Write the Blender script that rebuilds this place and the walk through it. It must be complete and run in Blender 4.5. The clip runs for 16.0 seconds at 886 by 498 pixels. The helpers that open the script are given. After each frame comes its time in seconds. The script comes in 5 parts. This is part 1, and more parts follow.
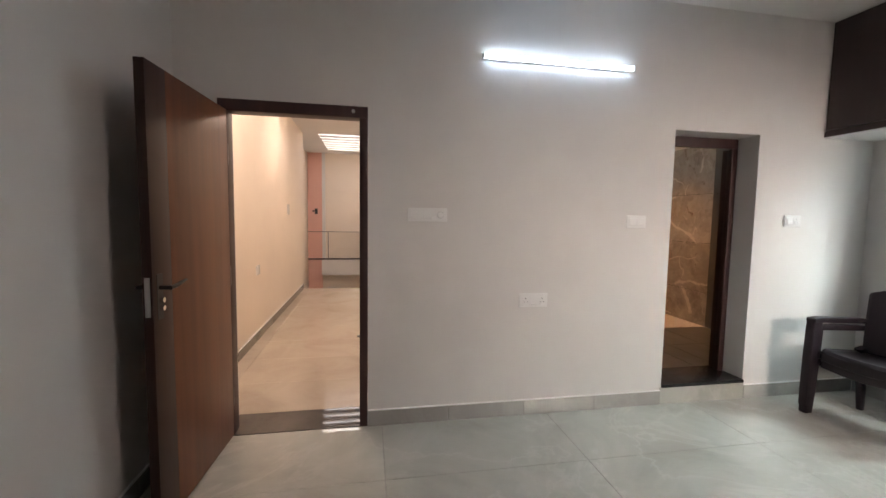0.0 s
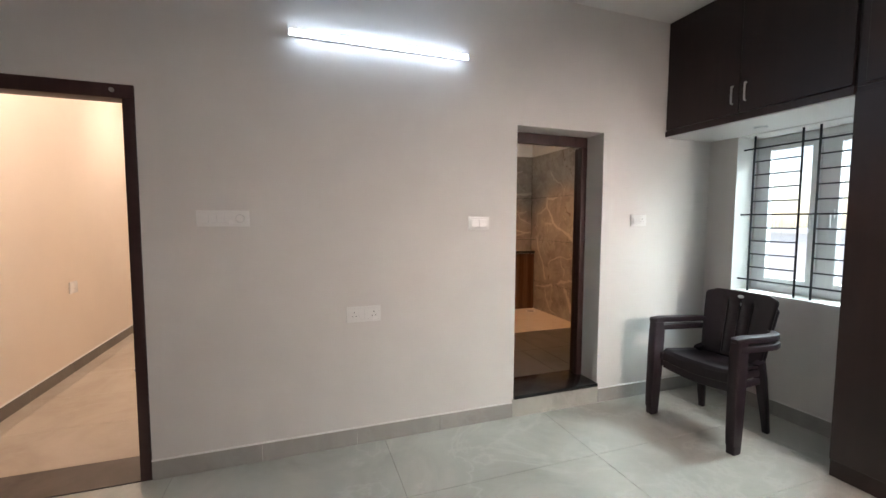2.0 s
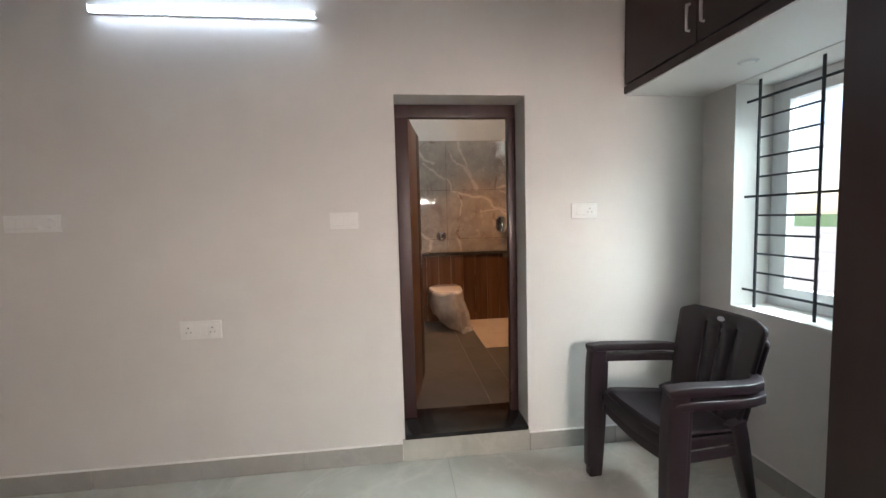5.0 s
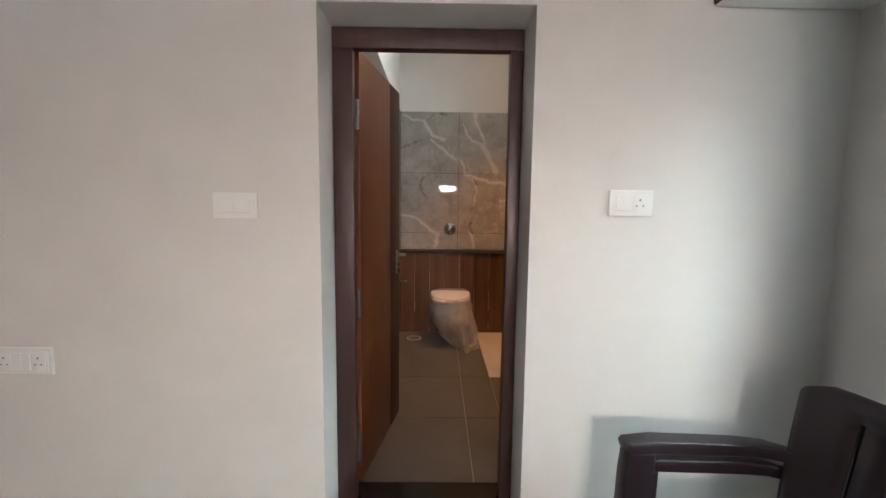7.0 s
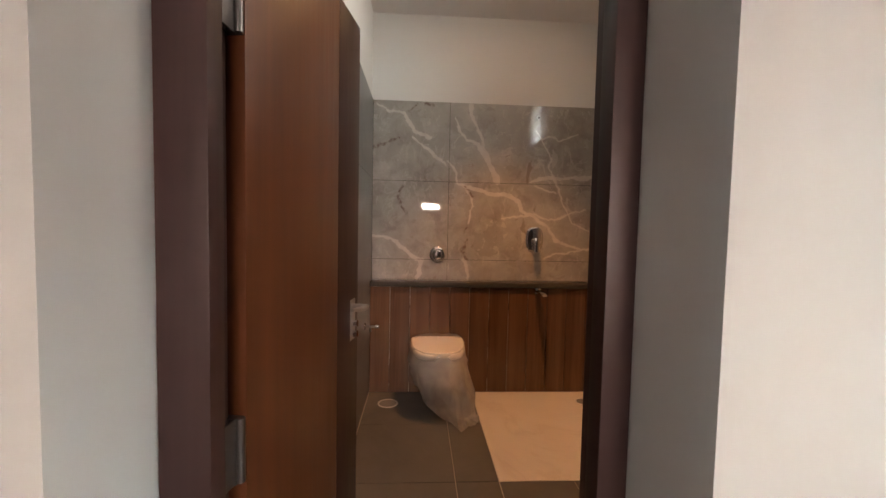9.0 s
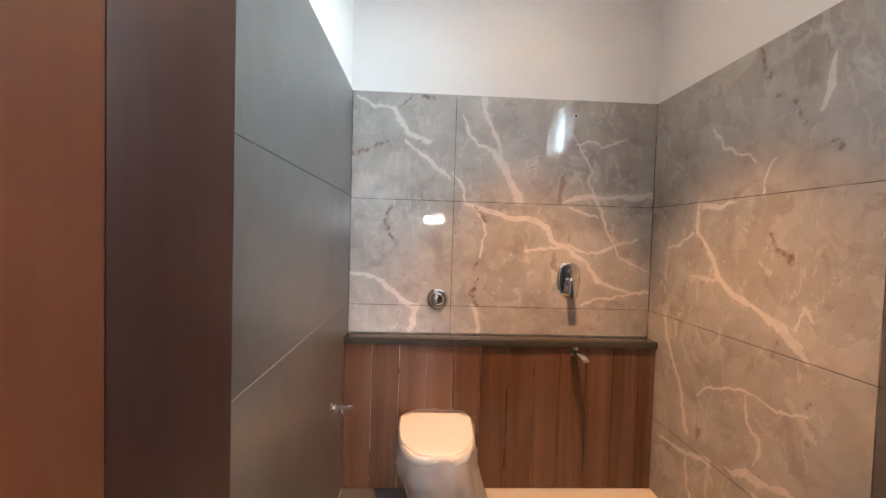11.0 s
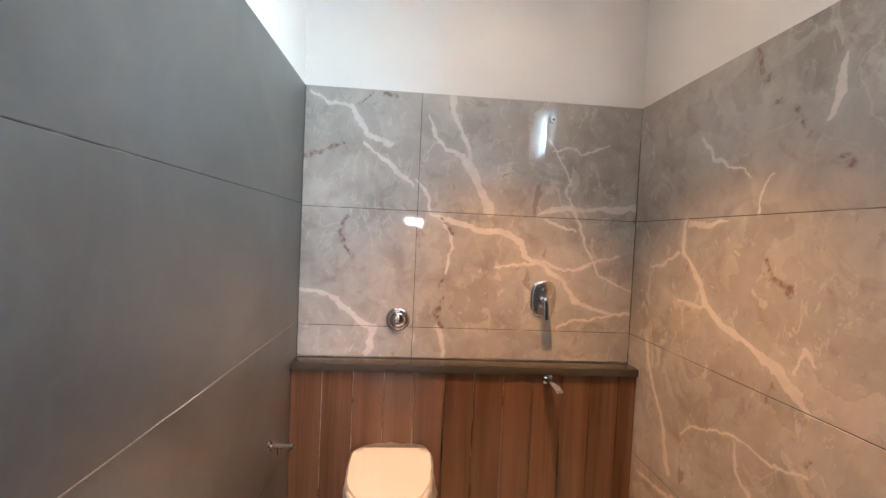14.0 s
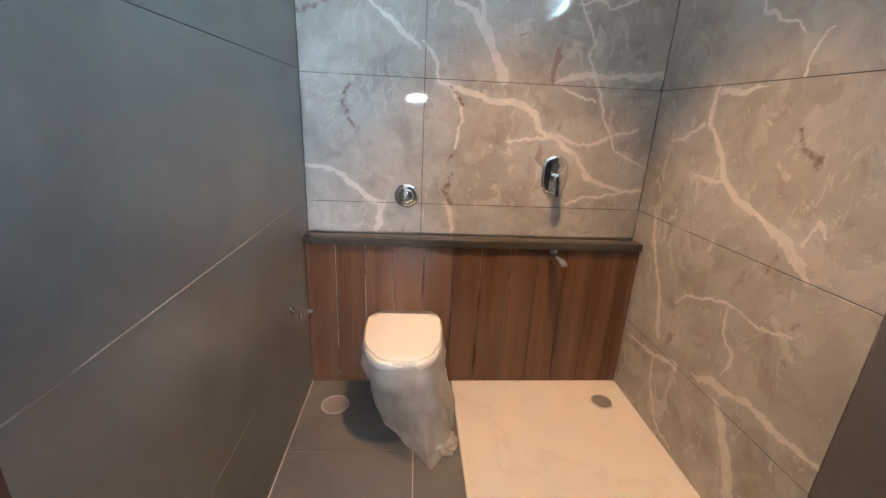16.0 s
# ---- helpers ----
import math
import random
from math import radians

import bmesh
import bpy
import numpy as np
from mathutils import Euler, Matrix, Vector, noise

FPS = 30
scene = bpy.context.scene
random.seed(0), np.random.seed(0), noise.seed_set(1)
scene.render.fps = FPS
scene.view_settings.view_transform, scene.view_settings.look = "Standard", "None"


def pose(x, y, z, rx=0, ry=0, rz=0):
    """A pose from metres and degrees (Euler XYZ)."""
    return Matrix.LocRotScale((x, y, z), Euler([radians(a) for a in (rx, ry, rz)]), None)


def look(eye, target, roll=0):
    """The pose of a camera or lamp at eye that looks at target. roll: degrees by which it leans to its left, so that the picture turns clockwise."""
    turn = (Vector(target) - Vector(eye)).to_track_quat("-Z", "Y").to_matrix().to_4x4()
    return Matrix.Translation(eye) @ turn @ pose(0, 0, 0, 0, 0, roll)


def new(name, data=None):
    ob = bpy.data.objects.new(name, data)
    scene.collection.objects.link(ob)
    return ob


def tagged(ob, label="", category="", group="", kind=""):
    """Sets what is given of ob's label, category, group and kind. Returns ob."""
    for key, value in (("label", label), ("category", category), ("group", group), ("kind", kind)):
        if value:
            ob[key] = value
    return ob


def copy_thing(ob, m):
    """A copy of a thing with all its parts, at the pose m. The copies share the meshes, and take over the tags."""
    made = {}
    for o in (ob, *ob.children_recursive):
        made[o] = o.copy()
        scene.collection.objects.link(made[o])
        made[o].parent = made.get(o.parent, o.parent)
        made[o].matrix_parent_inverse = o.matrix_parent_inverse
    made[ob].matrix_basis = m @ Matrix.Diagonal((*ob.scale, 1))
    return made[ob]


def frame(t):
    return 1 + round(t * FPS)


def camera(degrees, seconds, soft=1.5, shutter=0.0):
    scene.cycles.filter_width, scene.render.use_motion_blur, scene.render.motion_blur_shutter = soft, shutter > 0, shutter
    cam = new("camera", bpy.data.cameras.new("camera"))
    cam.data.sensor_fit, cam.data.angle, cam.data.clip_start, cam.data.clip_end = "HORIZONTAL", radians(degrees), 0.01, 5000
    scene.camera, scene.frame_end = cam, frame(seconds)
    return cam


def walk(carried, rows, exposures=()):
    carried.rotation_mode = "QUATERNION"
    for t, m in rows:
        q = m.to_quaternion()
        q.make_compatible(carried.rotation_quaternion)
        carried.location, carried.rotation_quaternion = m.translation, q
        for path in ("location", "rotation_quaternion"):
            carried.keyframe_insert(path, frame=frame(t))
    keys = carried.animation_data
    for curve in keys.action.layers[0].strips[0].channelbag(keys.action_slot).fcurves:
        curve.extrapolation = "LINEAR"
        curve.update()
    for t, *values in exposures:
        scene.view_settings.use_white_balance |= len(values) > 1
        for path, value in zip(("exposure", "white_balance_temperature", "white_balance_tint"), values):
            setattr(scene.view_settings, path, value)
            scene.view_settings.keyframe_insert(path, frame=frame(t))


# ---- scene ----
cam = camera(94.8, 16.0)
PATH = [
    (0, (0.102, 0.025, 1.427), (0.462, 1.986, 1.272), 0.9),
    (0.5, (0.201, 0.108, 1.424), (0.671, 2.045, 1.259), 0.7),
    (1, (0.369, 0.205, 1.429), (0.92, 2.121, 1.274), 0.6),
    (1.5, (0.64, 0.19, 1.428), (1.225, 2.098, 1.29), 0.4),
    (2, (0.896, 0.184, 1.436), (1.556, 2.067, 1.296), 0.2),
    (2.5, (1.16, 0.245, 1.452), (1.869, 2.111, 1.323), 0.0),
    (3, (1.489, 0.222, 1.443), (2.112, 2.12, 1.335), -0.5),
    (3.5, (1.722, 0.197, 1.448), (2.254, 2.122, 1.332), -0.7),
    (5.8, (2.597, 0.709, 1.4), (2.665, 2.699, 1.214), 0.4),
    (6, (2.643, 0.79, 1.423), (2.689, 2.78, 1.223), 1.3),
    (6.5, (2.723, 1.044, 1.412), (2.737, 3.035, 1.218), 1.2),
    (7, (2.765, 1.3, 1.417), (2.788, 3.289, 1.215), 0.7),
    (7.5, (2.723, 1.544, 1.431), (2.803, 3.533, 1.233), 0.5),
    (8, (2.731, 1.789, 1.407), (2.833, 3.78, 1.246), 0.7),
    (8.5, (2.757, 2.042, 1.423), (2.873, 4.034, 1.281), 0.6),
    (9, (2.74, 2.307, 1.41), (2.858, 4.301, 1.304), 1.2),
    (9.2, (2.712, 2.418, 1.424), (2.831, 4.412, 1.338), 1.1),
    (11.3, (2.803, 3.197, 1.592), (2.894, 5.194, 1.53), 1.7),
    (11.5, (2.793, 3.235, 1.615), (2.881, 5.232, 1.555), 1.5),
    (12, (2.826, 3.299, 1.654), (2.89, 5.296, 1.566), 1.8),
    (12.5, (2.842, 3.327, 1.646), (2.913, 5.325, 1.586), 1.9),
    (13, (2.899, 3.35, 1.648), (2.983, 5.348, 1.599), 2.1),
    (13.5, (2.933, 3.351, 1.642), (3.048, 5.348, 1.603), 2.4),
    (14, (2.942, 3.354, 1.637), (3.092, 5.348, 1.574), 2.6),
    (14.5, (2.914, 3.358, 1.661), (3.083, 5.345, 1.503), 2.9),
    (15, (2.921, 3.365, 1.65), (3.083, 5.334, 1.342), 2.9),
    (15.5, (2.91, 3.378, 1.633), (3.077, 5.314, 1.16), 3.0),
    (16, (2.921, 3.378, 1.598), (3.069, 5.272, 0.975), 2.7),
]
EXPOSURES = [
    (0, 3.18, 6850, 15),
    (3.5, 3.18, 6850, 15),
    (6.2, 3.05, 6850, 15),
    (8.0, 3.05, 6600, 14),
    (8.6, 3.05, 6700, 15),
    (9.2, 3.25, 7700, 20),
    (11.3, 4.45, 5700, 10),
    (14, 4.45, 5800, 10),
    (15.4, 4.42, 5950, 9),
    (16, 4.4, 4900, -2),
]
walk(cam, [(t, look(eye, target, roll)) for t, eye, target, roll in PATH], EXPOSURES)

# ---- sizes of the place (metres) ----
NORTH, NORTH_BACK = 2.75, 3.035      # wall with the tube light; bathroom behind it
SOUTH, WEST, EAST = -1.0, -1.036, 4.2
OUT = 4.50                           # outer face of the east wall
CEIL = 3.0
BATH_W, BATH_E, BATH_N, BATH_Z = 2.37, 4.134, 5.46, 0.15
TILE_TOP = 2.36
CORR_W, CORR_E, CORR_END, FAR = -1.14, 0.35, 8.25, 10.9

# ---- world, sun and daylight ----
world = bpy.data.worlds.new("world")
scene.world = world
world.use_nodes = True
wn = world.node_tree
sky = wn.nodes.new("ShaderNodeTexSky")
sky.sky_type = "NISHITA"
sky.sun_disc = False
sky.sun_elevation, sky.sun_rotation = radians(58), radians(-20)
sky.air_density, sky.dust_density, sky.ozone_density = 1.0, 1.0, 1.0
wn.links.new(sky.outputs[0], wn.nodes["Background"].inputs[0])
wn.nodes["Background"].inputs[1].default_value = 0.05

sun = new("sun", bpy.data.lights.new("sun", "SUN"))
sun.data.energy, sun.data.angle, sun.data.color = 0.6, radians(10), (1.0, 0.95, 0.88)
sun.matrix_world = look((0, 0, 30), (5.4, -14.8, 5))


def area_lamp(name, eye, target, w, h, watts, colour):
    lamp = new(name, bpy.data.lights.new(name, "AREA"))
    lamp.data.shape, lamp.data.size, lamp.data.size_y = "RECTANGLE", w, h
    lamp.data.energy, lamp.data.color = watts, colour
    lamp.matrix_world = look(eye, target)
    return lamp


# sky light entering at the four openings
area_lamp("daylight_east", (6.2, 1.95, 3.2), (4.3, 2.02, 1.55), 2.2, 1.6, 62, (0.72, 0.95, 1.0))
area_lamp("daylight_south", (3.3, -1.44, 2.06), (3.1, 0, 1.25), 1.2, 0.46, 40, (1.0, 0.87, 0.81))
area_lamp("daylight_vent", (4.47, 3.64, 2.70), (3.5, 3.64, 2.55), 0.84, 0.42, 1.4, (1.0, 0.93, 0.85))
area_lamp("daylight_skylight", (-0.2, 9.6, 3.35), (-0.2, 9.6, 2.0), 1.5, 2.3, 8, (1.0, 0.87, 0.73))
spot = new("bathroom_spot", bpy.data.lights.new("bathroom_spot", "SPOT"))
spot.data.energy, spot.data.color, spot.data.shadow_soft_size = 12.5, (1.0, 0.47, 0.18), 0.04
spot.data.spot_size, spot.data.spot_blend = radians(81), 0.8
spot.matrix_world = look((3.37, 4.68, 2.93), (3.35, 4.70, 0.0))


# ---- mesh helpers ----
def box(bm, x0, x1, y0, y1, z0, z1, bevel=0.0, segs=2):
    """A box between the given bounds, its edges rounded by bevel."""
    m = Matrix.LocRotScale(((x0 + x1) / 2, (y0 + y1) / 2, (z0 + z1) / 2), None, (x1 - x0, y1 - y0, z1 - z0))
    made = bmesh.ops.create_cube(bm, size=1, matrix=m)["verts"]
    if bevel > 0:
        edges = list({e for v in made for e in v.link_edges})
        bmesh.ops.bevel(bm, geom=edges, offset=bevel, segments=segs, affect="EDGES", profile=0.6)
    return bm


def cyl(bm, p, q, r, r2=None, n=20):
    """A capped rod from p to q."""
    p, q = Vector(p), Vector(q)
    d = q - p
    m = Matrix.Translation((p + q) / 2) @ d.to_track_quat("Z", "Y").to_matrix().to_4x4()
    bmesh.ops.create_cone(bm, cap_ends=True, segments=n, radius1=r, radius2=r if r2 is None else r2, depth=d.length, matrix=m)
    return bm


def sweep(bm, path, sizes, up=(0, 0, 1), n=12, power=3.0):
    """A bar with a rounded cross-section (width, height) swept along path."""
    rings = []
    path = [Vector(p) for p in path]
    for i, p in enumerate(path):
        d = (path[min(i + 1, len(path) - 1)] - path[max(i - 1, 0)]).normalized()
        side = d.cross(Vector(up))
        side = side.normalized() if side.length > 1e-4 else Vector((1, 0, 0))
        top = side.cross(d).normalized()
        w, h = sizes[i] if isinstance(sizes, list) else sizes
        ring = []
        for k in range(n):
            a = 2 * math.pi * k / n
            c, s = math.cos(a), math.sin(a)
            u = math.copysign(abs(c) ** (2 / power), c) * w / 2
            v = math.copysign(abs(s) ** (2 / power), s) * h / 2
            ring.append(bm.verts.new(p + side * u + top * v))
        rings.append(ring)
    for a, b in zip(rings, rings[1:]):
        for k in range(n):
            bm.faces.new((a[k], a[(k + 1) % n], b[(k + 1) % n], b[k]))
    bm.faces.new(rings[0][::-1])
    bm.faces.new(rings[-1])
    return bm


def skin(bm, rows, closed=False):
    """Faces over a grid of points."""
    grid = [[bm.verts.new(p) for p in row] for row in rows]
    for a, b in zip(grid, grid[1:]):
        n = len(a)
        for k in range(n if closed else n - 1):
            bm.faces.new((a[k], a[(k + 1) % n], b[(k + 1) % n], b[k]))
    return grid


def part(name, bm, material, parent=None, label="", m=None):
    """One mesh object, under a thing or a part where a parent is given."""
    bmesh.ops.recalc_face_normals(bm, faces=bm.faces)
    me = bpy.data.meshes.new(name)
    bm.to_mesh(me)
    bm.free()
    return place_mesh(name, me, material, parent, label, m)


def place_mesh(name, me, material, parent=None, label="", m=None):
    if not me.materials:
        me.materials.append(material)
    ob = new(name, me)
    if parent:
        ob.parent = parent
    if m:
        ob.matrix_local = m
    return tagged(ob, label)


def rounded(ob, angle=40):
    """Smooth shading but for edges sharper than angle."""
    me = ob.data
    me.polygons.foreach_set("use_smooth", [True] * len(me.polygons))
    bm = bmesh.new()
    bm.from_mesh(me)
    for e in bm.edges:
        e.smooth = not (len(e.link_faces) == 2 and e.calc_face_angle(0) > radians(angle))
    bm.to_mesh(me)
    bm.free()
    return ob


def thing(name, label, category, group="", at=(0, 0, 0)):
    ob = new(name)
    ob.location = at
    ob.empty_display_size = 0.1
    return tagged(ob, label, category, group)


def structure(name, bm, material, label="", category=""):
    return tagged(part(name, bm, material), label, category, kind="structure")


def wall(name, material, axis, near, far, u0, u1, z0, z1, holes=(), label="", category="wall"):
    """A wall of real thickness across axis, from near to far, with holes (u0, u1, z0, z1) cut through it."""
    us = sorted({u0, u1, *[h[0] for h in holes], *[h[1] for h in holes]})
    zs = sorted({z0, z1, *[h[2] for h in holes], *[h[3] for h in holes]})
    bm = bmesh.new()
    verts = {}

    def vert(u, d, z):
        key = (u, d, z)
        if key not in verts:
            verts[key] = bm.verts.new((u, d, z) if axis == "y" else (d, u, z))
        return verts[key]

    def solid(i, k):
        if not (0 <= i < len(us) - 1 and 0 <= k < len(zs) - 1):
            return False
        cu, cz = (us[i] + us[i + 1]) / 2, (zs[k] + zs[k + 1]) / 2
        return not any(a < cu < b and c < cz < d for a, b, c, d in holes)

    for i in range(len(us) - 1):
        for k in range(len(zs) - 1):
            if not solid(i, k):
                continue
            a, b, c, d = us[i], us[i + 1], zs[k], zs[k + 1]
            for depth in (near, far):
                bm.faces.new([vert(a, depth, c), vert(b, depth, c), vert(b, depth, d), vert(a, depth, d)])
            for gone, p, q in ((not solid(i - 1, k), (a, c), (a, d)), (not solid(i + 1, k), (b, c), (b, d)),
                               (not solid(i, k - 1), (a, c), (b, c)), (not solid(i, k + 1), (a, d), (b, d))):
                if gone:
                    bm.faces.new([vert(p[0], near, p[1]), vert(q[0], near, q[1]), vert(q[0], far, q[1]), vert(p[0], far, p[1])])
    return structure(name, bm, material, label, category)


# ---- materials ----
class Nodes:
    """A node material under construction."""

    def __init__(self, name):
        self.mat = bpy.data.materials.new(name)
        self.mat.use_nodes = True
        self.t = self.mat.node_tree
        self.b = self.t.nodes["Principled BSDF"]
        self.coord = None

    def add(self, kind, **kw):
        n = self.t.nodes.new("ShaderNode" + kind)
        for k, v in kw.items():
            n.inputs[k].default_value = v
        return n

    def to(self, a, b):
        self.t.links.new(a, b)

    def at(self, scale=(1, 1, 1), spin=(0, 0, 0), shift=(0, 0, 0), world_space=True):
        """Coordinates in metres: of the world, so that a pattern runs on from piece to piece, or of the object."""
        m = self.add("Mapping", Scale=scale, Rotation=spin, Location=shift)
        if world_space:
            g = self.add("NewGeometry")
            self.to(g.outputs["Position"], m.inputs["Vector"])
        else:
            g = self.add("TexCoord")
            self.to(g.outputs["Object"], m.inputs["Vector"])
        return m.outputs[0]

    def noise(self, where, scale, detail=4, rough=0.55, warp=0.0):
        n = self.add("TexNoise", Scale=scale, Detail=detail, Roughness=rough, Distortion=warp)
        self.to(where, n.inputs["Vector"])
        return n.outputs["Fac"]

    def ramp(self, fac, *stops):
        n = self.add("ValToRGB")
        e = n.color_ramp.elements
        while len(e) < len(stops):
            e.new(0.5)
        for el, (p, c) in zip(e, stops):
            el.position = p
            el.color = (*c, 1) if isinstance(c, tuple) else (c, c, c, 1)
        self.to(fac, n.inputs[0])
        return n.outputs[0]

    def mix(self, fac, a, b, how="MIX"):
        n = self.t.nodes.new("ShaderNodeMix")
        n.data_type, n.blend_type = "RGBA", how
        for sock, v in ((n.inputs["Factor"], fac), (n.inputs[6], a), (n.inputs[7], b)):
            if hasattr(v, "is_output"):
                self.to(v, sock)
            elif isinstance(v, tuple):
                sock.default_value = (*v, 1)
            else:
                sock.default_value = v
        return n.outputs[2]

    def math(self, op, a, b=0.0, c=0.0):
        n = self.t.nodes.new("ShaderNodeMath")
        n.operation = op
        for sock, v in zip(n.inputs, (a, b, c)):
            if hasattr(v, "is_output"):
                self.to(v, sock)
            else:
                sock.default_value = v
        return n.outputs[0]

    def bump(self, height, strength, distance=0.002):
        n = self.add("Bump", Strength=strength, Distance=distance)
        self.to(height, n.inputs["Height"])
        self.to(n.outputs[0], self.b.inputs["Normal"])

    def set(self, **kw):
        for k, v in kw.items():
            sock = self.b.inputs[k.replace("_", " ")]
            if hasattr(v, "is_output"):
                self.to(v, sock)
            elif isinstance(v, tuple):
                sock.default_value = (*v, 1)
            else:
                sock.default_value = v
        return self


def paint(name, colour, rough=0.55):
    """Rolled emulsion paint: faint roller stipple and broad unevenness."""
    n = Nodes(name)
    p = n.at()
    broad = n.noise(p, 1.3, 3)
    dark = tuple(c * 0.95 for c in colour)
    fine = n.noise(p, 220, 2)
    col = n.mix(n.ramp(broad, (0.35, 0.0), (0.7, 1.0)), dark, colour)
    n.set(Base_Color=col, Roughness=n.math("MULTIPLY_ADD", fine, 0.12, rough - 0.06))
    n.bump(n.math("MULTIPLY_ADD", n.noise(p, 5, 3), 1.5, fine), 0.05, 0.001)
    return n.mat


def plain(name, colour, rough=0.4, metal=0.0, grain=0.04, scale=30.0, bump=0.05, coat=0.0, mottle=0.12):
    """A plain surface with fine unevenness of tone, gloss and relief."""
    n = Nodes(name)
    p = n.at(world_space=False)
    f = n.noise(p, scale, 4)
    lo, hi = tuple(c * (1 - grain) for c in colour), tuple(min(1, c * (1 + grain)) for c in colour)
    n.set(Base_Color=n.mix(f, lo, hi), Metallic=metal, Coat_Weight=coat,
          Roughness=n.math("MULTIPLY_ADD", n.noise(p, scale * 0.3, 3), mottle, max(0.02, rough - mottle / 2)))
    n.bump(f, bump, 0.001)
    return n.mat


def stone_tile(name, lo, mid, hi, vein, rough, seed, vein_amount=0.35):
    """Polished porcelain with soft clouds and thin pale veins; each piece has a slight tone of its own."""
    n = Nodes(name)
    p = n.at(shift=(seed, seed * 0.7, seed * 1.3))
    cloud = n.noise(p, 1.6, 7, 0.6, 0.8)
    col = n.ramp(cloud, (0.28, lo), (0.5, mid), (0.74, hi))
    ridge = n.math("ABSOLUTE", n.math("SUBTRACT", n.noise(p, 1.1, 6, 0.62, 0.6), 0.5))
    thin = n.ramp(ridge, (0.0, 1.0), (0.018, 0.25), (0.05, 0.0))
    col = n.mix(n.math("MULTIPLY", thin, vein_amount), col, vein)
    info = n.add("ObjectInfo")
    col = n.mix(0.5, col, n.mix(info.outputs["Random"], (0.93, 0.93, 0.93), (1.0, 1.0, 1.0)), "MULTIPLY")
    n.set(Base_Color=col, Roughness=n.math("MULTIPLY_ADD", n.noise(p, 9, 4), 0.02 + 0.2 * rough, rough), Specular_IOR_Level=0.5)
    n.bump(n.noise(p, 3, 3), 0.02, 0.001)
    return n.mat


# pale veins and rust marks: lines of (across, up, half width) on the back wall and on the side wall
BACK_MAIN = [
    [(3.03, 1.75, 0.012), (3.12, 1.72, 0.018), (3.24, 1.69, 0.012), (3.44, 1.66, 0.018), (3.51, 1.62, 0.018), (3.53, 1.55, 0.015), (3.63, 1.5, 0.015), (3.72, 1.44, 0.013), (3.81, 1.33, 0.012), (3.93, 1.27, 0.011), (4.04, 1.26, 0.009), (4.13, 1.26, 0.009)],
    [(3.38, 1.48, 0.007), (3.45, 1.5, 0.007), (3.58, 1.51, 0.008)],
    [(3.63, 1.52, 0.007), (3.75, 1.48, 0.008), (3.8, 1.48, 0.008), (3.96, 1.55, 0.006), (4.04, 1.57, 0.006)],
    [(3.6, 1.76, 0.003), (3.68, 1.8, 0.024), (3.77, 1.81, 0.014), (3.95, 1.82, 0.015), (4.13, 1.83, 0.017)],
]
BACK_CRACKS = [
    [(3.64, 2.17, 0.005), (3.68, 2.1, 0.006), (3.73, 2, 0.007), (3.75, 1.96, 0.006), (3.73, 1.89, 0.006), (3.78, 1.83, 0.007), (3.8, 1.76, 0.011), (3.84, 1.65, 0.006), (3.9, 1.54, 0.006), (3.93, 1.48, 0.006), (4.01, 1.42, 0.004), (4.12, 1.38, 0.005)],
    [(3.65, 2.11, 0.004), (3.74, 2.12, 0.006), (3.81, 2.1, 0.005), (3.95, 2.15, 0.005)],
    [(3.63, 1.74, 0.006), (3.8, 1.69, 0.004)],
    [(3.72, 1.17, 0.007), (3.79, 1.21, 0.006), (3.98, 1.24, 0.006), (4.04, 1.26, 0.006)],
]
BACK_UPPER = [
    [(2.41, 2.33, 0.006), (2.5, 2.29, 0.006), (2.61, 2.27, 0.01), (2.65, 2.2, 0.017), (2.69, 2.13, 0.012), (2.76, 2.12, 0.011), (2.82, 2.09, 0.008)],
    [(2.68, 2.1, 0.006), (2.74, 2.05, 0.008), (2.82, 1.98, 0.017), (2.88, 1.93, 0.011), (2.94, 1.88, 0.006)],
    [(3, 2.24, 0.005), (3.03, 2.16, 0.012), (3.1, 2.09, 0.012), (3.18, 2.04, 0.018), (3.24, 1.97, 0.03), (3.3, 1.86, 0.018), (3.34, 1.76, 0.024)],
    [(3.12, 2.35, 0.018), (3.13, 2.26, 0.015), (3.16, 2.18, 0.01), (3.2, 2.11, 0.012), (3.21, 2.04, 0.011)],
]
BACK_LOWER = [
    [(2.37, 1.33, 0.009), (2.46, 1.33, 0.011), (2.55, 1.3, 0.01), (2.64, 1.22, 0.014), (2.76, 1.15, 0.024)],
    [(2.95, 1.91, 0.006), (3, 1.86, 0.009), (3.02, 1.77, 0.009)],
    [(3.07, 1.74, 0.012), (3.13, 1.65, 0.01), (3.15, 1.58, 0.007), (3.13, 1.52, 0.007), (3.12, 1.45, 0.007)],
    [(3.1, 1.16, 0.019), (3.12, 1.01, 0.012)],
    [(2.76, 1.15, 0.015), (2.73, 1.03, 0.021)],
]
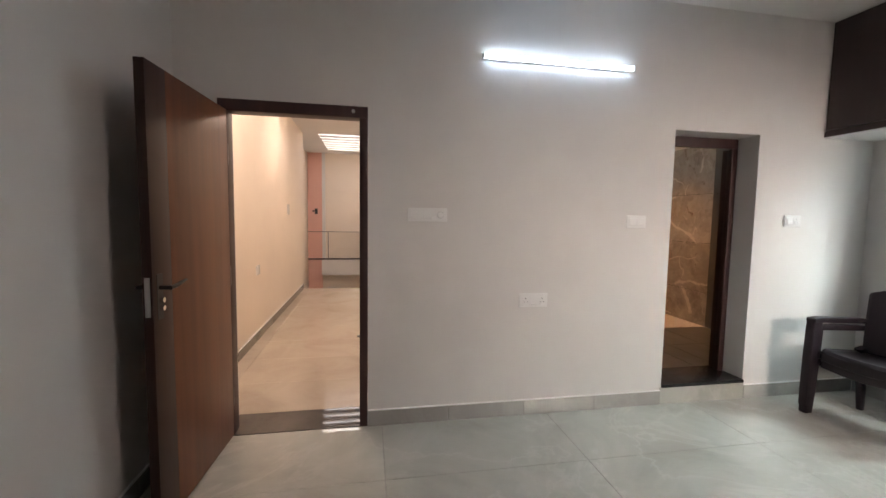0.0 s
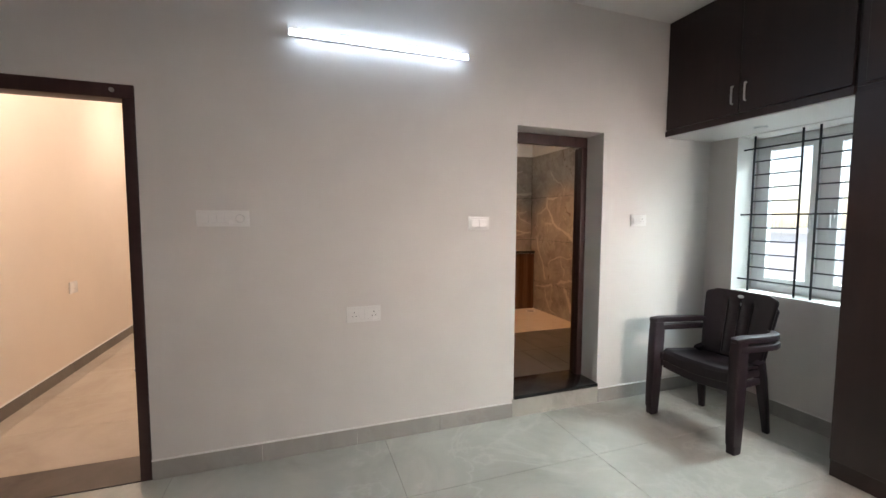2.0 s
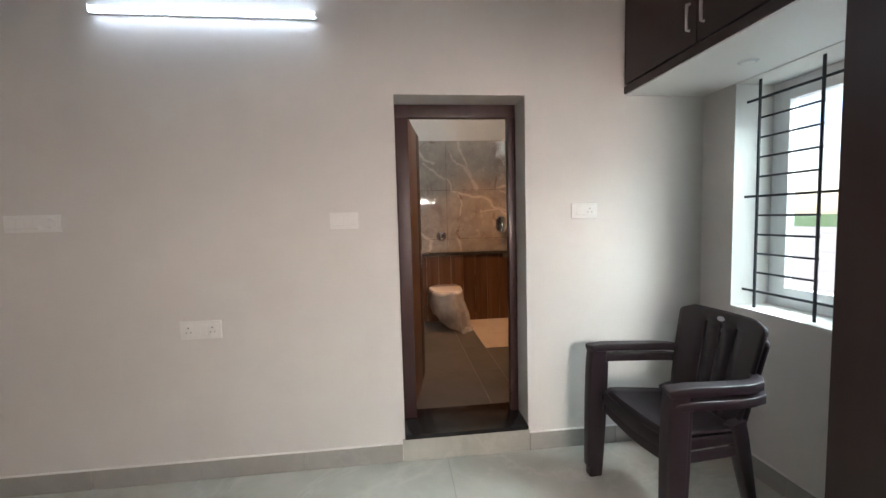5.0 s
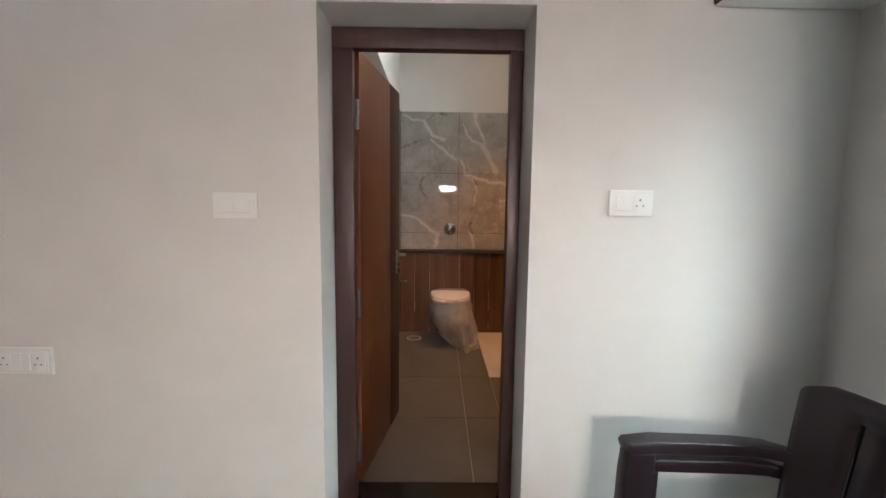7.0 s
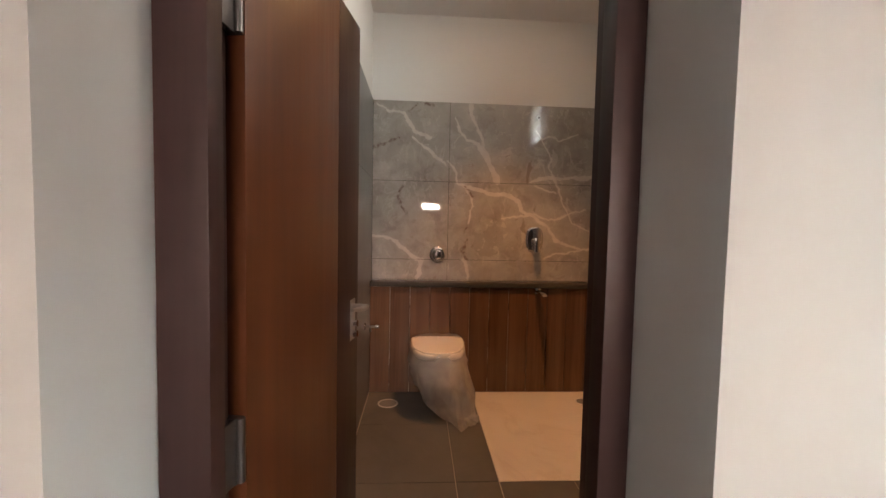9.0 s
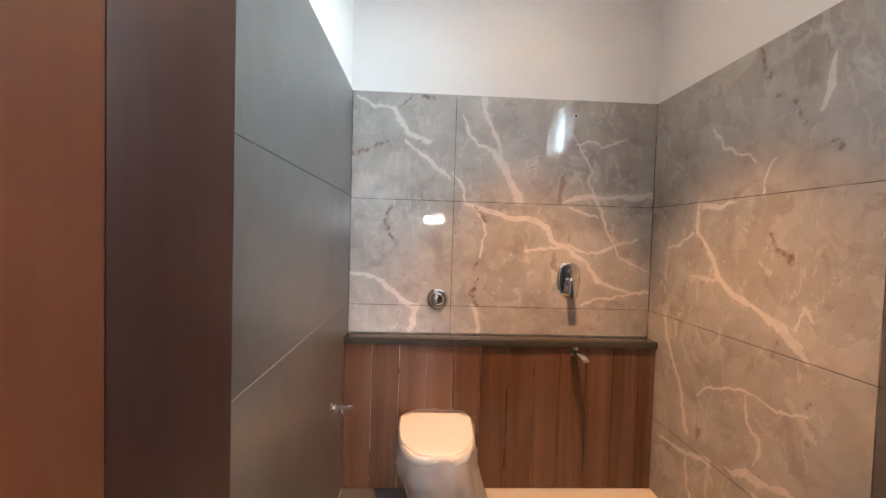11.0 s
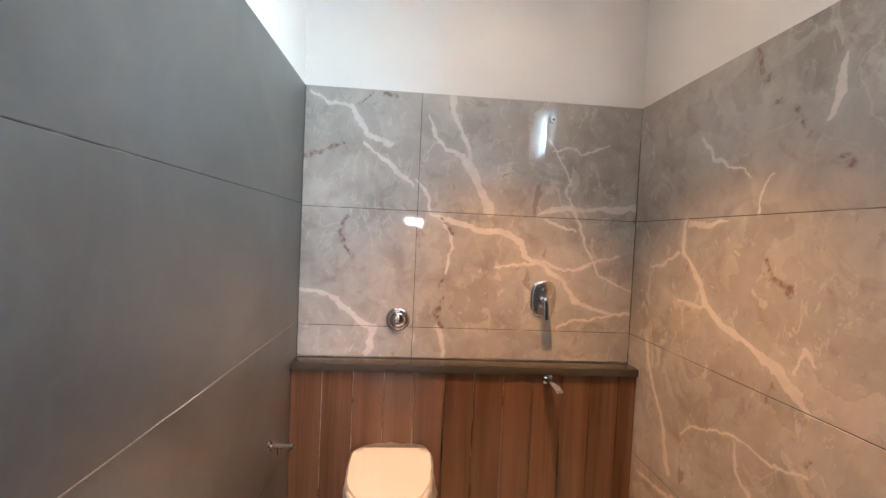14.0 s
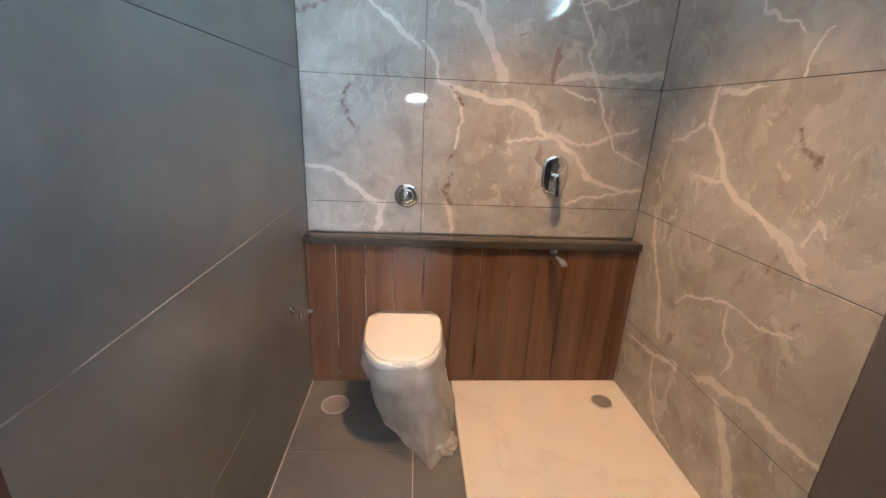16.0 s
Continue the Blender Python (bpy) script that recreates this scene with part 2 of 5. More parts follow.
BACK_RUST = [
    [(2.6, 1.72, 0.006), (2.57, 1.63, 0.009), (2.6, 1.56, 0.007), (2.64, 1.52, 0.009)],
    [(2.37, 1.99, 0.009), (2.46, 2.04, 0.005), (2.57, 2.09, 0.005)],
    [(3.1, 1.42, 0.006), (3.08, 1.37, 0.006)],
    [(3.11, 1.31, 0.006), (3.08, 1.24, 0.011), (3.11, 1.18, 0.011)],
    [(2.77, 2.34, 0.006), (2.83, 2.34, 0.006)],
    [(2.65, 2.29, 0.005), (2.71, 2.34, 0.004)],
    [(3.09, 1.73, 0.007), (3.14, 1.65, 0.009)],
]
SIDE_MAIN = [
    [(5.05, 1.62, 0.012), (4.99, 1.56, 0.012), (4.9, 1.41, 0.02), (4.8, 1.34, 0.014), (4.71, 1.32, 0.014), (4.64, 1.29, 0.015), (4.57, 1.25, 0.024), (4.5, 1.2, 0.023), (4.46, 1.17, 0.009)],
    [(5.08, 1.61, 0.006), (5.17, 1.56, 0.009), (5.28, 1.53, 0.008)],
    [(4.9, 1.4, 0.01), (4.98, 1.4, 0.013), (5.07, 1.4, 0.005)],
    [(4.98, 2.09, 0.008), (4.91, 2, 0.008), (4.86, 1.98, 0.008), (4.8, 1.94, 0.006), (4.75, 1.93, 0.005), (4.72, 1.89, 0.004)],
    [(4.63, 1.89, 0.004), (4.67, 1.83, 0.005), (4.68, 1.76, 0.006)],
]
SIDE_UPPER = [
    [(4.42, 2.19, 0.01), (4.43, 2.12, 0.014), (4.45, 2.04, 0.012)],
    [(5.05, 1.75, 0.012), (5.05, 1.62, 0.012)],
    [(5.02, 1.74, 0.014), (4.93, 1.73, 0.015), (4.81, 1.75, 0.004)],
    [(4.51, 1.26, 0.008), (4.5, 1.31, 0.005), (4.48, 1.34, 0.012), (4.44, 1.3, 0.005)],
    [(5.28, 1.16, 0.012), (5.25, 1.02, 0.012), (5.17, 0.91, 0.014), (5.12, 0.79, 0.012), (5.07, 0.63, 0.021)],
]
SIDE_LOWER = [
    [(5.31, 0.49, 0.006), (5.09, 0.51, 0.01), (4.9, 0.56, 0.016)],
    [(4.79, 0.58, 0.003), (4.68, 0.64, 0.02), (4.57, 0.66, 0.014), (4.44, 0.66, 0.015), (4.24, 0.65, 0.007)],
    [(4.65, 0.58, 0.013), (4.58, 0.5, 0.02), (4.47, 0.28, 0.027)],
    [(4.65, 0.69, 0.004), (4.63, 0.78, 0.009), (4.69, 0.86, 0.006), (4.72, 0.93, 0.004)],
    [(5.01, 0.84, 0.004), (4.91, 0.9, 0.006), (4.8, 0.94, 0.006), (4.65, 0.96, 0.006), (4.56, 0.94, 0.005), (4.44, 0.98, 0.007)],
    [(5.07, 0.51, 0.008), (5.04, 0.36, 0.008), (4.95, 0.21, 0.006), (4.82, 0.18, 0.004)],
]
SIDE_RUST = [
    [(4.73, 2.34, 0.009), (4.7, 2.27, 0.012)],
    [(4.68, 2.23, 0.011), (4.67, 2.23, 0.011)],
    [(4.63, 2.13, 0.01), (4.61, 2.13, 0.006)],
    [(4.56, 2.08, 0.008), (4.54, 2.04, 0.007)],
    [(4.52, 2.01, 0.004), (4.51, 2.01, 0.006)],
    [(4.42, 1.91, 0.006), (4.4, 1.89, 0.014)],
    [(4.63, 1.6, 0.005), (4.59, 1.55, 0.007), (4.55, 1.53, 0.013), (4.54, 1.51, 0.008)],
    [(4.45, 1.02, 0.007), (4.44, 1.03, 0.007)],
]


def marble_tile(name, seed, horizontal, veins, rusts):
    """Glossy warm-grey marble porcelain: pale tapering veins that branch, torn pale flakes, rust-brown marks."""
    n = Nodes(name)
    p = n.at(shift=(seed, seed * 0.6, seed * 0.3))
    cloud = n.math("MULTIPLY_ADD", n.noise(p, 7.0, 8, 0.62, 0.7), 0.42, n.math("MULTIPLY", n.noise(p, 1.8, 6, 0.6, 0.6), 0.58))
    col = n.ramp(cloud, (0.34, (0.285, 0.268, 0.248)), (0.47, (0.385, 0.366, 0.342)), (0.56, (0.43, 0.412, 0.388)), (0.66, (0.50, 0.482, 0.456)))

    def vec(op, a, b2=None, scale=None):
        v = n.t.nodes.new("ShaderNodeVectorMath")
        v.operation = op
        for sock, val in ((v.inputs[0], a), (v.inputs[1], b2)):
            if val is None:
                continue
            if hasattr(val, "is_output"):
                n.to(val, sock)
            else:
                sock.default_value = val
        if scale is not None:
            n.to(scale, v.inputs["Scale"])
        return v

    def torn(where, scale, amount, detail=5.0):
        """Coordinates pushed about by noise, so that edges turn ragged."""
        rag = n.add("TexNoise", Scale=scale, Detail=detail, Roughness=0.6)
        n.to(where, rag.inputs["Vector"])
        push = vec("MULTIPLY", vec("SUBTRACT", rag.outputs["Color"], (0.5, 0.5, 0.5)).outputs[0], (amount, amount, amount)).outputs[0]
        return vec("ADD", where, push).outputs[0]

    # broken patches, each a tone of its own
    shard = n.add("TexVoronoi", Scale=6.5, Randomness=1.0)
    n.to(torn(p, 4.0, 0.34), shard.inputs["Vector"])
    tone = n.add("SeparateColor")
    n.to(shard.outputs["Color"], tone.inputs[0])
    col = n.mix(1.0, col, n.ramp(tone.outputs[0], (0.0, (0.90, 0.89, 0.88)), (1.0, (1.09, 1.09, 1.09))), "MULTIPLY")
    # thin torn flakes and brown-grey stains, gathered in places
    slant = n.at(scale=(1.0, 1.0, 0.62), spin=(0, 0.75, 0.0) if horizontal else (0.75, 0, 0), shift=(seed + 2.7, seed, 1.1))
    gather = n.ramp(n.noise(p, 1.7, 3), (0.40, 0.15), (0.54, 1.0))
    stain = n.ramp(n.noise(p, 5.5, 7, 0.66, 0.8), (0.56, 0.0), (0.66, 1.0))
    col = n.mix(n.math("MULTIPLY", stain, 0.38), col, (0.24, 0.205, 0.18))
    flake = n.ramp(n.noise(slant, 7.5, 6, 0.66, 0.9), (0.60, 0.0), (0.615, 0.9), (0.68, 0.6), (0.72, 0.0))
    col = n.mix(n.math("MULTIPLY", n.math("MULTIPLY", flake, gather), 0.70), col, (0.60, 0.57, 0.53))
    sliver = n.ramp(n.noise(slant, 15.0, 5, 0.6, 1.6), (0.63, 0.0), (0.64, 1.0), (0.68, 0.6), (0.70, 0.0))
    col = n.mix(n.math("MULTIPLY", n.math("MULTIPLY", sliver, gather), 0.6), col, (0.60, 0.57, 0.53))
    fine = n.math("ABSOLUTE", n.math("SUBTRACT", n.noise(slant, 3.6, 4, 0.55, 0.9), 0.5))
    crack = n.math("MULTIPLY", n.ramp(fine, (0.0, 1.0), (0.006, 0.5), (0.013, 0.0)), n.ramp(n.noise(p, 2.3, 2), (0.50, 0.0), (0.60, 1.0)))
    col = n.mix(n.math("MULTIPLY", crack, 0.40), col, (0.60, 0.57, 0.53))
    chip = n.math("MULTIPLY", n.ramp(n.noise(slant, 9.0, 5, 0.62, 1.2), (0.31, 1.0), (0.35, 0.0)), gather)
    col = n.mix(n.math("MULTIPLY", chip, 0.65), col, (0.23, 0.175, 0.145))
    # the wall's plane, its lines made slightly ragged
    flat = n.at(scale=(1, 0, 1) if horizontal else (0, 1, 1))
    ragged = vec("MULTIPLY", torn(torn(flat, 8.0, 0.07, 3.0), 30.0, 0.026, 4.0), (1, 0, 1) if horizontal else (0, 1, 1)).outputs[0]

    def nearness(lines, soft):
        """1 within a line, 0 away from it; its half width runs from point to point."""
        best = None
        for points in lines:
            for (u0, z0, w0), (u1, z1, w1) in zip(points, points[1:]):
                a = Vector((u0, 0, z0) if horizontal else (0, u0, z0))
                d = Vector((u1, 0, z1) if horizontal else (0, u1, z1)) - a
                off = vec("SUBTRACT", ragged, tuple(a)).outputs[0]
                along = n.math("MULTIPLY", vec("DOT_PRODUCT", off, tuple(d)).outputs["Value"], 1 / d.length_squared)
                along = n.math("MINIMUM", n.math("MAXIMUM", along, 0.0), 1.0)
                foot = vec("SCALE", tuple(d), None, along).outputs[0]
                dist = vec("LENGTH", vec("SUBTRACT", off, foot).outputs[0]).outputs["Value"]
                rel = n.math("DIVIDE", dist, n.math("MULTIPLY_ADD", along, w1 - w0, w0))
                best = rel if best is None else n.math("MINIMUM", best, rel)
        return n.ramp(n.math("MULTIPLY", best, 0.25), (0.0, 1.0), (0.21, 0.95), (0.21 + soft, 0.16), (0.80, 0.0))

    body = n.ramp(n.noise(p, 16, 4), (0.3, 0.62), (0.7, 0.95))
    for group in veins:
        col = n.mix(n.math("MULTIPLY", nearness(group, 0.035), body), col, (0.69, 0.66, 0.62))
    col = n.mix(n.math("MULTIPLY", n.math("MULTIPLY", nearness(rusts, 0.20), n.ramp(n.noise(p, 34, 4, 0.65), (0.40, 0.12), (0.58, 1.0))), 0.85), col, (0.17, 0.11, 0.088))
    n.set(Base_Color=col, Roughness=n.math("MULTIPLY_ADD", n.noise(p, 12, 3), 0.01, 0.004), Specular_IOR_Level=0.55)
    return n.mat


def veneer(name, lo, hi, rough=0.32, along="z", coat=0.15, scale=1.0, gloss=0.5):
    """Straight-grained wood with darker streaks; along names the grain's axis in the object's own coordinates."""
    n = Nodes(name)
    s = {"z": (14, 14, 0.55), "x": (0.55, 14, 14), "y": (14, 0.55, 14)}[along]
    p = n.at(scale=tuple(v * scale for v in s), world_space=False)
    info = n.add("ObjectInfo")
    shift = n.add("VectorMath")
    shift.operation = "ADD"
    push = n.add("CombineXYZ")
    n.to(n.math("MULTIPLY", info.outputs["Random"], 37.0), push.inputs[0])
    n.to(n.math("MULTIPLY", info.outputs["Random"], 11.0), push.inputs[2])
    n.to(p, shift.inputs[0])
    n.to(push.outputs[0], shift.inputs[1])
    p = shift.outputs[0]
    band = n.noise(p, 0.8, 5, 0.6, 0.7)
    fibre = n.noise(p, 7, 3, 0.6, 0.2)
    col = n.ramp(n.math("MULTIPLY_ADD", fibre, 0.22, n.math("MULTIPLY", band, 0.85)), (0.3, lo), (0.75, hi))
    col = n.mix(0.35, col, n.mix(info.outputs["Random"], (0.7, 0.7, 0.7), (1.15, 1.1, 1.05)), "MULTIPLY")
    n.set(Base_Color=col, Roughness=n.math("MULTIPLY_ADD", fibre, 0.15, rough - 0.07), Coat_Weight=coat, Coat_Roughness=0.2, Specular_IOR_Level=gloss)
    n.bump(fibre, 0.06, 0.001)
    return n.mat


def smeared(name, dark, pale, from_level):
    """Grout that is dark in places and pale with dried cement in others."""
    n = Nodes(name)
    p = n.at(scale=(6, 1, 2.2))
    n.set(Base_Color=n.mix(n.ramp(n.noise(p, 2.2, 4, 0.6), (from_level - 0.04, 0.0), (from_level + 0.05, 1.0)), dark, pale), Roughness=0.85)
    return n.mat


WALL_PAINT = paint("white_wall_paint", (0.755, 0.728, 0.70))
CEIL_PAINT = paint("ceiling_paint", (0.82, 0.80, 0.78), 0.7)
BEAD = paint("white_bead", (0.84, 0.82, 0.80))
BATH_PAINT = paint("bathroom_paint", (0.80, 0.785, 0.765))
CREAM_PAINT = paint("cream_corridor_paint", (0.86, 0.765, 0.66))
PINK_PAINT = paint("pink_paint", (0.80, 0.46, 0.38), 0.4)
FLOOR_TILE = stone_tile("polished_floor_tile", (0.40, 0.39, 0.345), (0.49, 0.48, 0.43), (0.57, 0.56, 0.51), (0.64, 0.63, 0.58), 0.008, 3.1)
SKIRT_TILE = stone_tile("skirting_tile", (0.33, 0.315, 0.29), (0.40, 0.385, 0.36), (0.47, 0.455, 0.43), (0.55, 0.53, 0.5), 0.015, 7.7, 0.2)
DARK_SKIRT = stone_tile("dark_skirting_tile", (0.14, 0.125, 0.11), (0.18, 0.16, 0.14), (0.22, 0.195, 0.17), (0.26, 0.23, 0.2), 0.05, 8.9, 0.2)
CORR_TILE = stone_tile("corridor_floor_tile", (0.44, 0.37, 0.30), (0.52, 0.45, 0.37), (0.58, 0.51, 0.43), (0.6, 0.54, 0.46), 0.12, 11.0, 0.15)
GREY_TILE = stone_tile("satin_grey_tile", (0.085, 0.085, 0.085), (0.115, 0.115, 0.113), (0.15, 0.148, 0.145), (0.19, 0.19, 0.185), 0.26, 5.3, 0.12)
FLOOR_GREY = stone_tile("grey_floor_tile", (0.085, 0.085, 0.08), (0.12, 0.118, 0.112), (0.155, 0.15, 0.145), (0.2, 0.2, 0.19), 0.34, 9.3, 0.1)
PALE_MARBLE = stone_tile("pale_marble_tile", (0.69, 0.63, 0.55), (0.73, 0.67, 0.585), (0.76, 0.705, 0.62), (0.50, 0.41, 0.31), 0.16, 15.2, 0.22)
MARBLE_N = marble_tile("brown_grey_marble", 1.35, True, (BACK_MAIN, BACK_CRACKS, BACK_UPPER, BACK_LOWER), BACK_RUST)
MARBLE_E = marble_tile("brown_grey_marble_side", 4.2, False, (SIDE_MAIN, SIDE_UPPER, SIDE_LOWER), SIDE_RUST)
GRANITE = stone_tile("black_granite", (0.010, 0.009, 0.010), (0.016, 0.015, 0.016), (0.03, 0.028, 0.03), (0.05, 0.05, 0.05), 0.16, 2.0, 0.1)
BROWN_GRANITE = stone_tile("brown_granite", (0.07, 0.06, 0.055), (0.10, 0.088, 0.08), (0.13, 0.115, 0.105), (0.15, 0.13, 0.12), 0.02, 2.4, 0.2)
LEDGE_STONE = stone_tile("dark_brown_granite", (0.040, 0.038, 0.034), (0.055, 0.052, 0.047), (0.07, 0.066, 0.06), (0.09, 0.085, 0.08), 0.03, 6.4, 0.2)
GROUT = plain("grey_grout", (0.36, 0.345, 0.32), 0.85, scale=60, bump=0.2)
WALL_GROUT = smeared("wall_grout", (0.035, 0.032, 0.03), (0.30, 0.28, 0.25), 0.60)
SIDE_GROUT = smeared("side_grout", (0.14, 0.125, 0.11), (0.46, 0.42, 0.37), 0.44)
PALE_GROUT = plain("pale_grout", (0.5, 0.46, 0.4), 0.85, scale=60, bump=0.2)
DARK_GROUT = smeared("smeared_plank_grout", (0.06, 0.038, 0.026), (0.66, 0.55, 0.45), 0.42)
FRAME_WOOD = veneer("dark_brown_frame", (0.032, 0.012, 0.012), (0.062, 0.026, 0.024), 0.46, coat=0.03)
BAND_WOOD = veneer("dark_brown_band", (0.030, 0.012, 0.009), (0.055, 0.023, 0.017), 0.42, coat=0.0, gloss=0.3)
LEAF_WOOD = veneer("reddish_brown_veneer", (0.112, 0.034, 0.013), (0.195, 0.062, 0.025), 0.36, coat=0.0, gloss=0.5)
PLANK_TILE = veneer("wood_look_tile", (0.075, 0.034, 0.017), (0.205, 0.104, 0.058), 0.2)
LAMINATE = veneer("dark_brown_laminate", (0.022, 0.011, 0.011), (0.036, 0.018, 0.017), 0.36, coat=0.0, scale=0.7, gloss=0.45)
CHAIR_PLASTIC = plain("dark_brown_plastic", (0.021, 0.012, 0.017), 0.46, grain=0.15, scale=18, bump=0.12)
CHROME = plain("chrome", (0.82, 0.82, 0.83), 0.03, 1.0, 0.02, bump=0.0, mottle=0.03)
HINGE = plain("dull_hinge_steel", (0.22, 0.21, 0.21), 0.38, 0.9)
STEEL = plain("brushed_steel", (0.55, 0.54, 0.53), 0.3, 1.0, 0.06, bump=0.05)
SUMP = plain("dull_steel", (0.26, 0.24, 0.22), 0.5, 0.0)
RIM = plain("bright_steel", (0.72, 0.70, 0.67), 0.3, 0.8)
DARK_METAL = plain("dark_metal", (0.05, 0.045, 0.045), 0.35, 0.8, bump=0.02)
GRILLE_PAINT = plain("dark_grey_enamel", (0.022, 0.026, 0.036), 0.38, 0.2, bump=0.05)
UPVC = plain("white_upvc", (0.80, 0.81, 0.82), 0.25, grain=0.02, bump=0.0)
SWITCH = plain("white_switch_plastic", (0.88, 0.87, 0.85), 0.25, grain=0.02, bump=0.0)
HOLE = plain("dark_socket_hole", (0.03, 0.03, 0.03), 0.6)
PIN = plain("grey_pin_hole", (0.30, 0.29, 0.28), 0.6)
CERAMIC = plain("white_ceramic", (0.82, 0.79, 0.74), 0.12, grain=0.02, scale=8, bump=0.0, coat=0.4)
PRINT = plain("grey_print", (0.25, 0.16, 0.15), 0.5)
SILVER = plain("silver_print", (0.6, 0.62, 0.66), 0.4, 0.3)
WHITE_BOARD = plain("white_laminate", (0.76, 0.75, 0.73), 0.4, grain=0.02, bump=0.02)
GRASS = plain("grass_far", (0.09, 0.17, 0.045), 0.9, grain=0.4, scale=0.6)
YARD = plain("pale_ground", (0.40, 0.38, 0.35), 0.9, grain=0.3, scale=0.3)


def glass(name="window_glass", rough=0.0):
    n = Nodes(name)
    n.set(Base_Color=(0.97, 0.99, 0.99), Roughness=rough, Transmission_Weight=1.0, IOR=1.45)
    return n.mat


def film_plastic():
    """Crumpled clear wrapping film: mostly see-through, milky in the folds, with sharp glints."""
    n = Nodes("clear_film")
    p = n.at(world_space=False)
    f = n.noise(p, 7, 3, 0.5, 0.6)
    n.set(Base_Color=(0.97, 0.95, 0.93), Roughness=0.2, IOR=1.35, Specular_IOR_Level=0.5)
    n.bump(f, 0.12, 0.01)
    body = [x for x in n.t.nodes if x.type == "BSDF_PRINCIPLED"][0]
    out = [x for x in n.t.nodes if x.type == "OUTPUT_MATERIAL"][0]
    through_light, clear = n.add("BsdfTranslucent"), n.add("BsdfTransparent")
    through_light.inputs["Color"].default_value = (0.97, 0.95, 0.93, 1)
    milky, sheet = n.add("MixShader"), n.add("MixShader")
    milky.inputs[0].default_value = 0.6
    n.to(body.outputs[0], milky.inputs[1])
    n.to(through_light.outputs[0], milky.inputs[2])
    n.to(n.ramp(f, (0.30, 0.30), (0.70, 0.54)), sheet.inputs[0])
    n.to(clear.outputs[0], sheet.inputs[1])
    n.to(milky.outputs[0], sheet.inputs[2])
    n.to(sheet.outputs[0], out.inputs[0])
    return n.mat


def glowing(name, colour, strength):
    n = Nodes(name)
    n.set(Base_Color=(0.8, 0.8, 0.8), Emission_Color=colour, Emission_Strength=strength)
    return n.mat


def clear_panel():
    """A thin clean sheet of glass that does not bend what is seen through it."""
    n = Nodes("thin_clear_glass")
    out = [x for x in n.t.nodes if x.type == "OUTPUT_MATERIAL"][0]
    clear, shine, both = n.add("BsdfTransparent"), n.add("BsdfGlossy", Roughness=0.02), n.add("MixShader")
    both.inputs[0].default_value = 0.06
    n.to(clear.outputs[0], both.inputs[1])
    n.to(shine.outputs[0], both.inputs[2])
    n.to(both.outputs[0], out.inputs[0])
    return n.mat


CLEAR_PANEL = clear_panel()
GLASS, FILM = glass(), film_plastic()
FROSTED = glass("frosted_glass", 0.45)
TUBE_GLOW = glowing("tube_glow", (0.60, 0.79, 1.0), 3.4)
# glow of the fill lamps added to the corridor ceiling
CORRIDOR_FILL_GLOW = glowing("corridor_fill_glow", (1.0, 0.84, 0.72), 44.0)
LAMP_GLOW = glowing("warm_lamp_glow", (1.0, 0.60, 0.28), 4.0)

# ---- setting: walls, floors, ceilings ----
wall_north = wall("wall_north", WALL_PAINT, "y", NORTH, NORTH_BACK, -1.34, OUT, -0.2, CEIL,
                  [(-0.80, 0.10, -0.004, 2.127), (2.345, 3.09, -0.004, 2.103)], "white painted wall with two door openings")
wall_south = wall("wall_south", WALL_PAINT, "y", SOUTH - 0.23, SOUTH, WEST - 0.2, OUT, -0.2, CEIL,
                  [(2.7, 3.9, 1.68, 2.08)], "white painted wall with a window opening")
wall_west = wall("wall_west", WALL_PAINT, "x", WEST - 0.2, WEST, SOUTH, NORTH, -0.2, CEIL, (), "white painted wall behind the open door")
wall_east = wall("wall_east", WALL_PAINT, "x", EAST, OUT, SOUTH, NORTH, -0.2, CEIL,
                 [(1.565, 2.515, 0.885, 2.10)], "white painted wall with a barred window opening")
wall_bath_west = wall("wall_bath_west", BATH_PAINT, "x", BATH_W - 0.2, BATH_W, NORTH_BACK, BATH_N, -0.2, CEIL, (), "bathroom wall, grey tiles below white paint")
wall_bath_east = wall("wall_bath_east", BATH_PAINT, "x", BATH_E, OUT, NORTH_BACK, BATH_N, -0.2, CEIL,
                      [(3.2, 4.08, 2.44, 2.9)], "bathroom wall, marble tiles below white paint, with a high ventilator")
wall_bath_north = wall("wall_bath_north", BATH_PAINT, "y", BATH_N, BATH_N + 0.2, BATH_W - 0.2, OUT, -0.2, CEIL, (), "bathroom back wall, marble tiles below white paint")
wall_corridor_west = wall("wall_corridor_west", CREAM_PAINT, "x", CORR_W - 0.2, CORR_W, NORTH_BACK, CORR_END + 0.1, -0.2, CEIL, (), "cream painted corridor wall")
wall_corridor_east = wall("wall_corridor_east", CREAM_PAINT, "x", CORR_E, CORR_E + 0.2, NORTH_BACK, FAR, -3.0, CEIL, (), "cream painted corridor wall")
wall_well_west = wall("wall_well_west", CREAM_PAINT, "x", -1.62, -1.42, CORR_END + 0.1, FAR, -3.0, 3.4, (), "cream painted wall of the open well")
wall_well_near = wall("wall_well_near", CREAM_PAINT, "y", CORR_END - 0.2, CORR_END - 0.002, -1.42, CORR_E, -3.0, -0.205, (), "cream painted wall under the corridor's edge")
wall_far = wall("wall_far", CREAM_PAINT, "y", FAR, FAR + 0.2, -1.62, CORR_E + 0.2, -3.0, 3.4, (), "cream painted wall beyond the open well")


def slab(name, material, x0, x1, y0, y1, z0, z1, label, category):
    bm = bmesh.new()
    box(bm, x0, x1, y0, y1, z0, z1)
    return structure(name, bm, material, label, category)


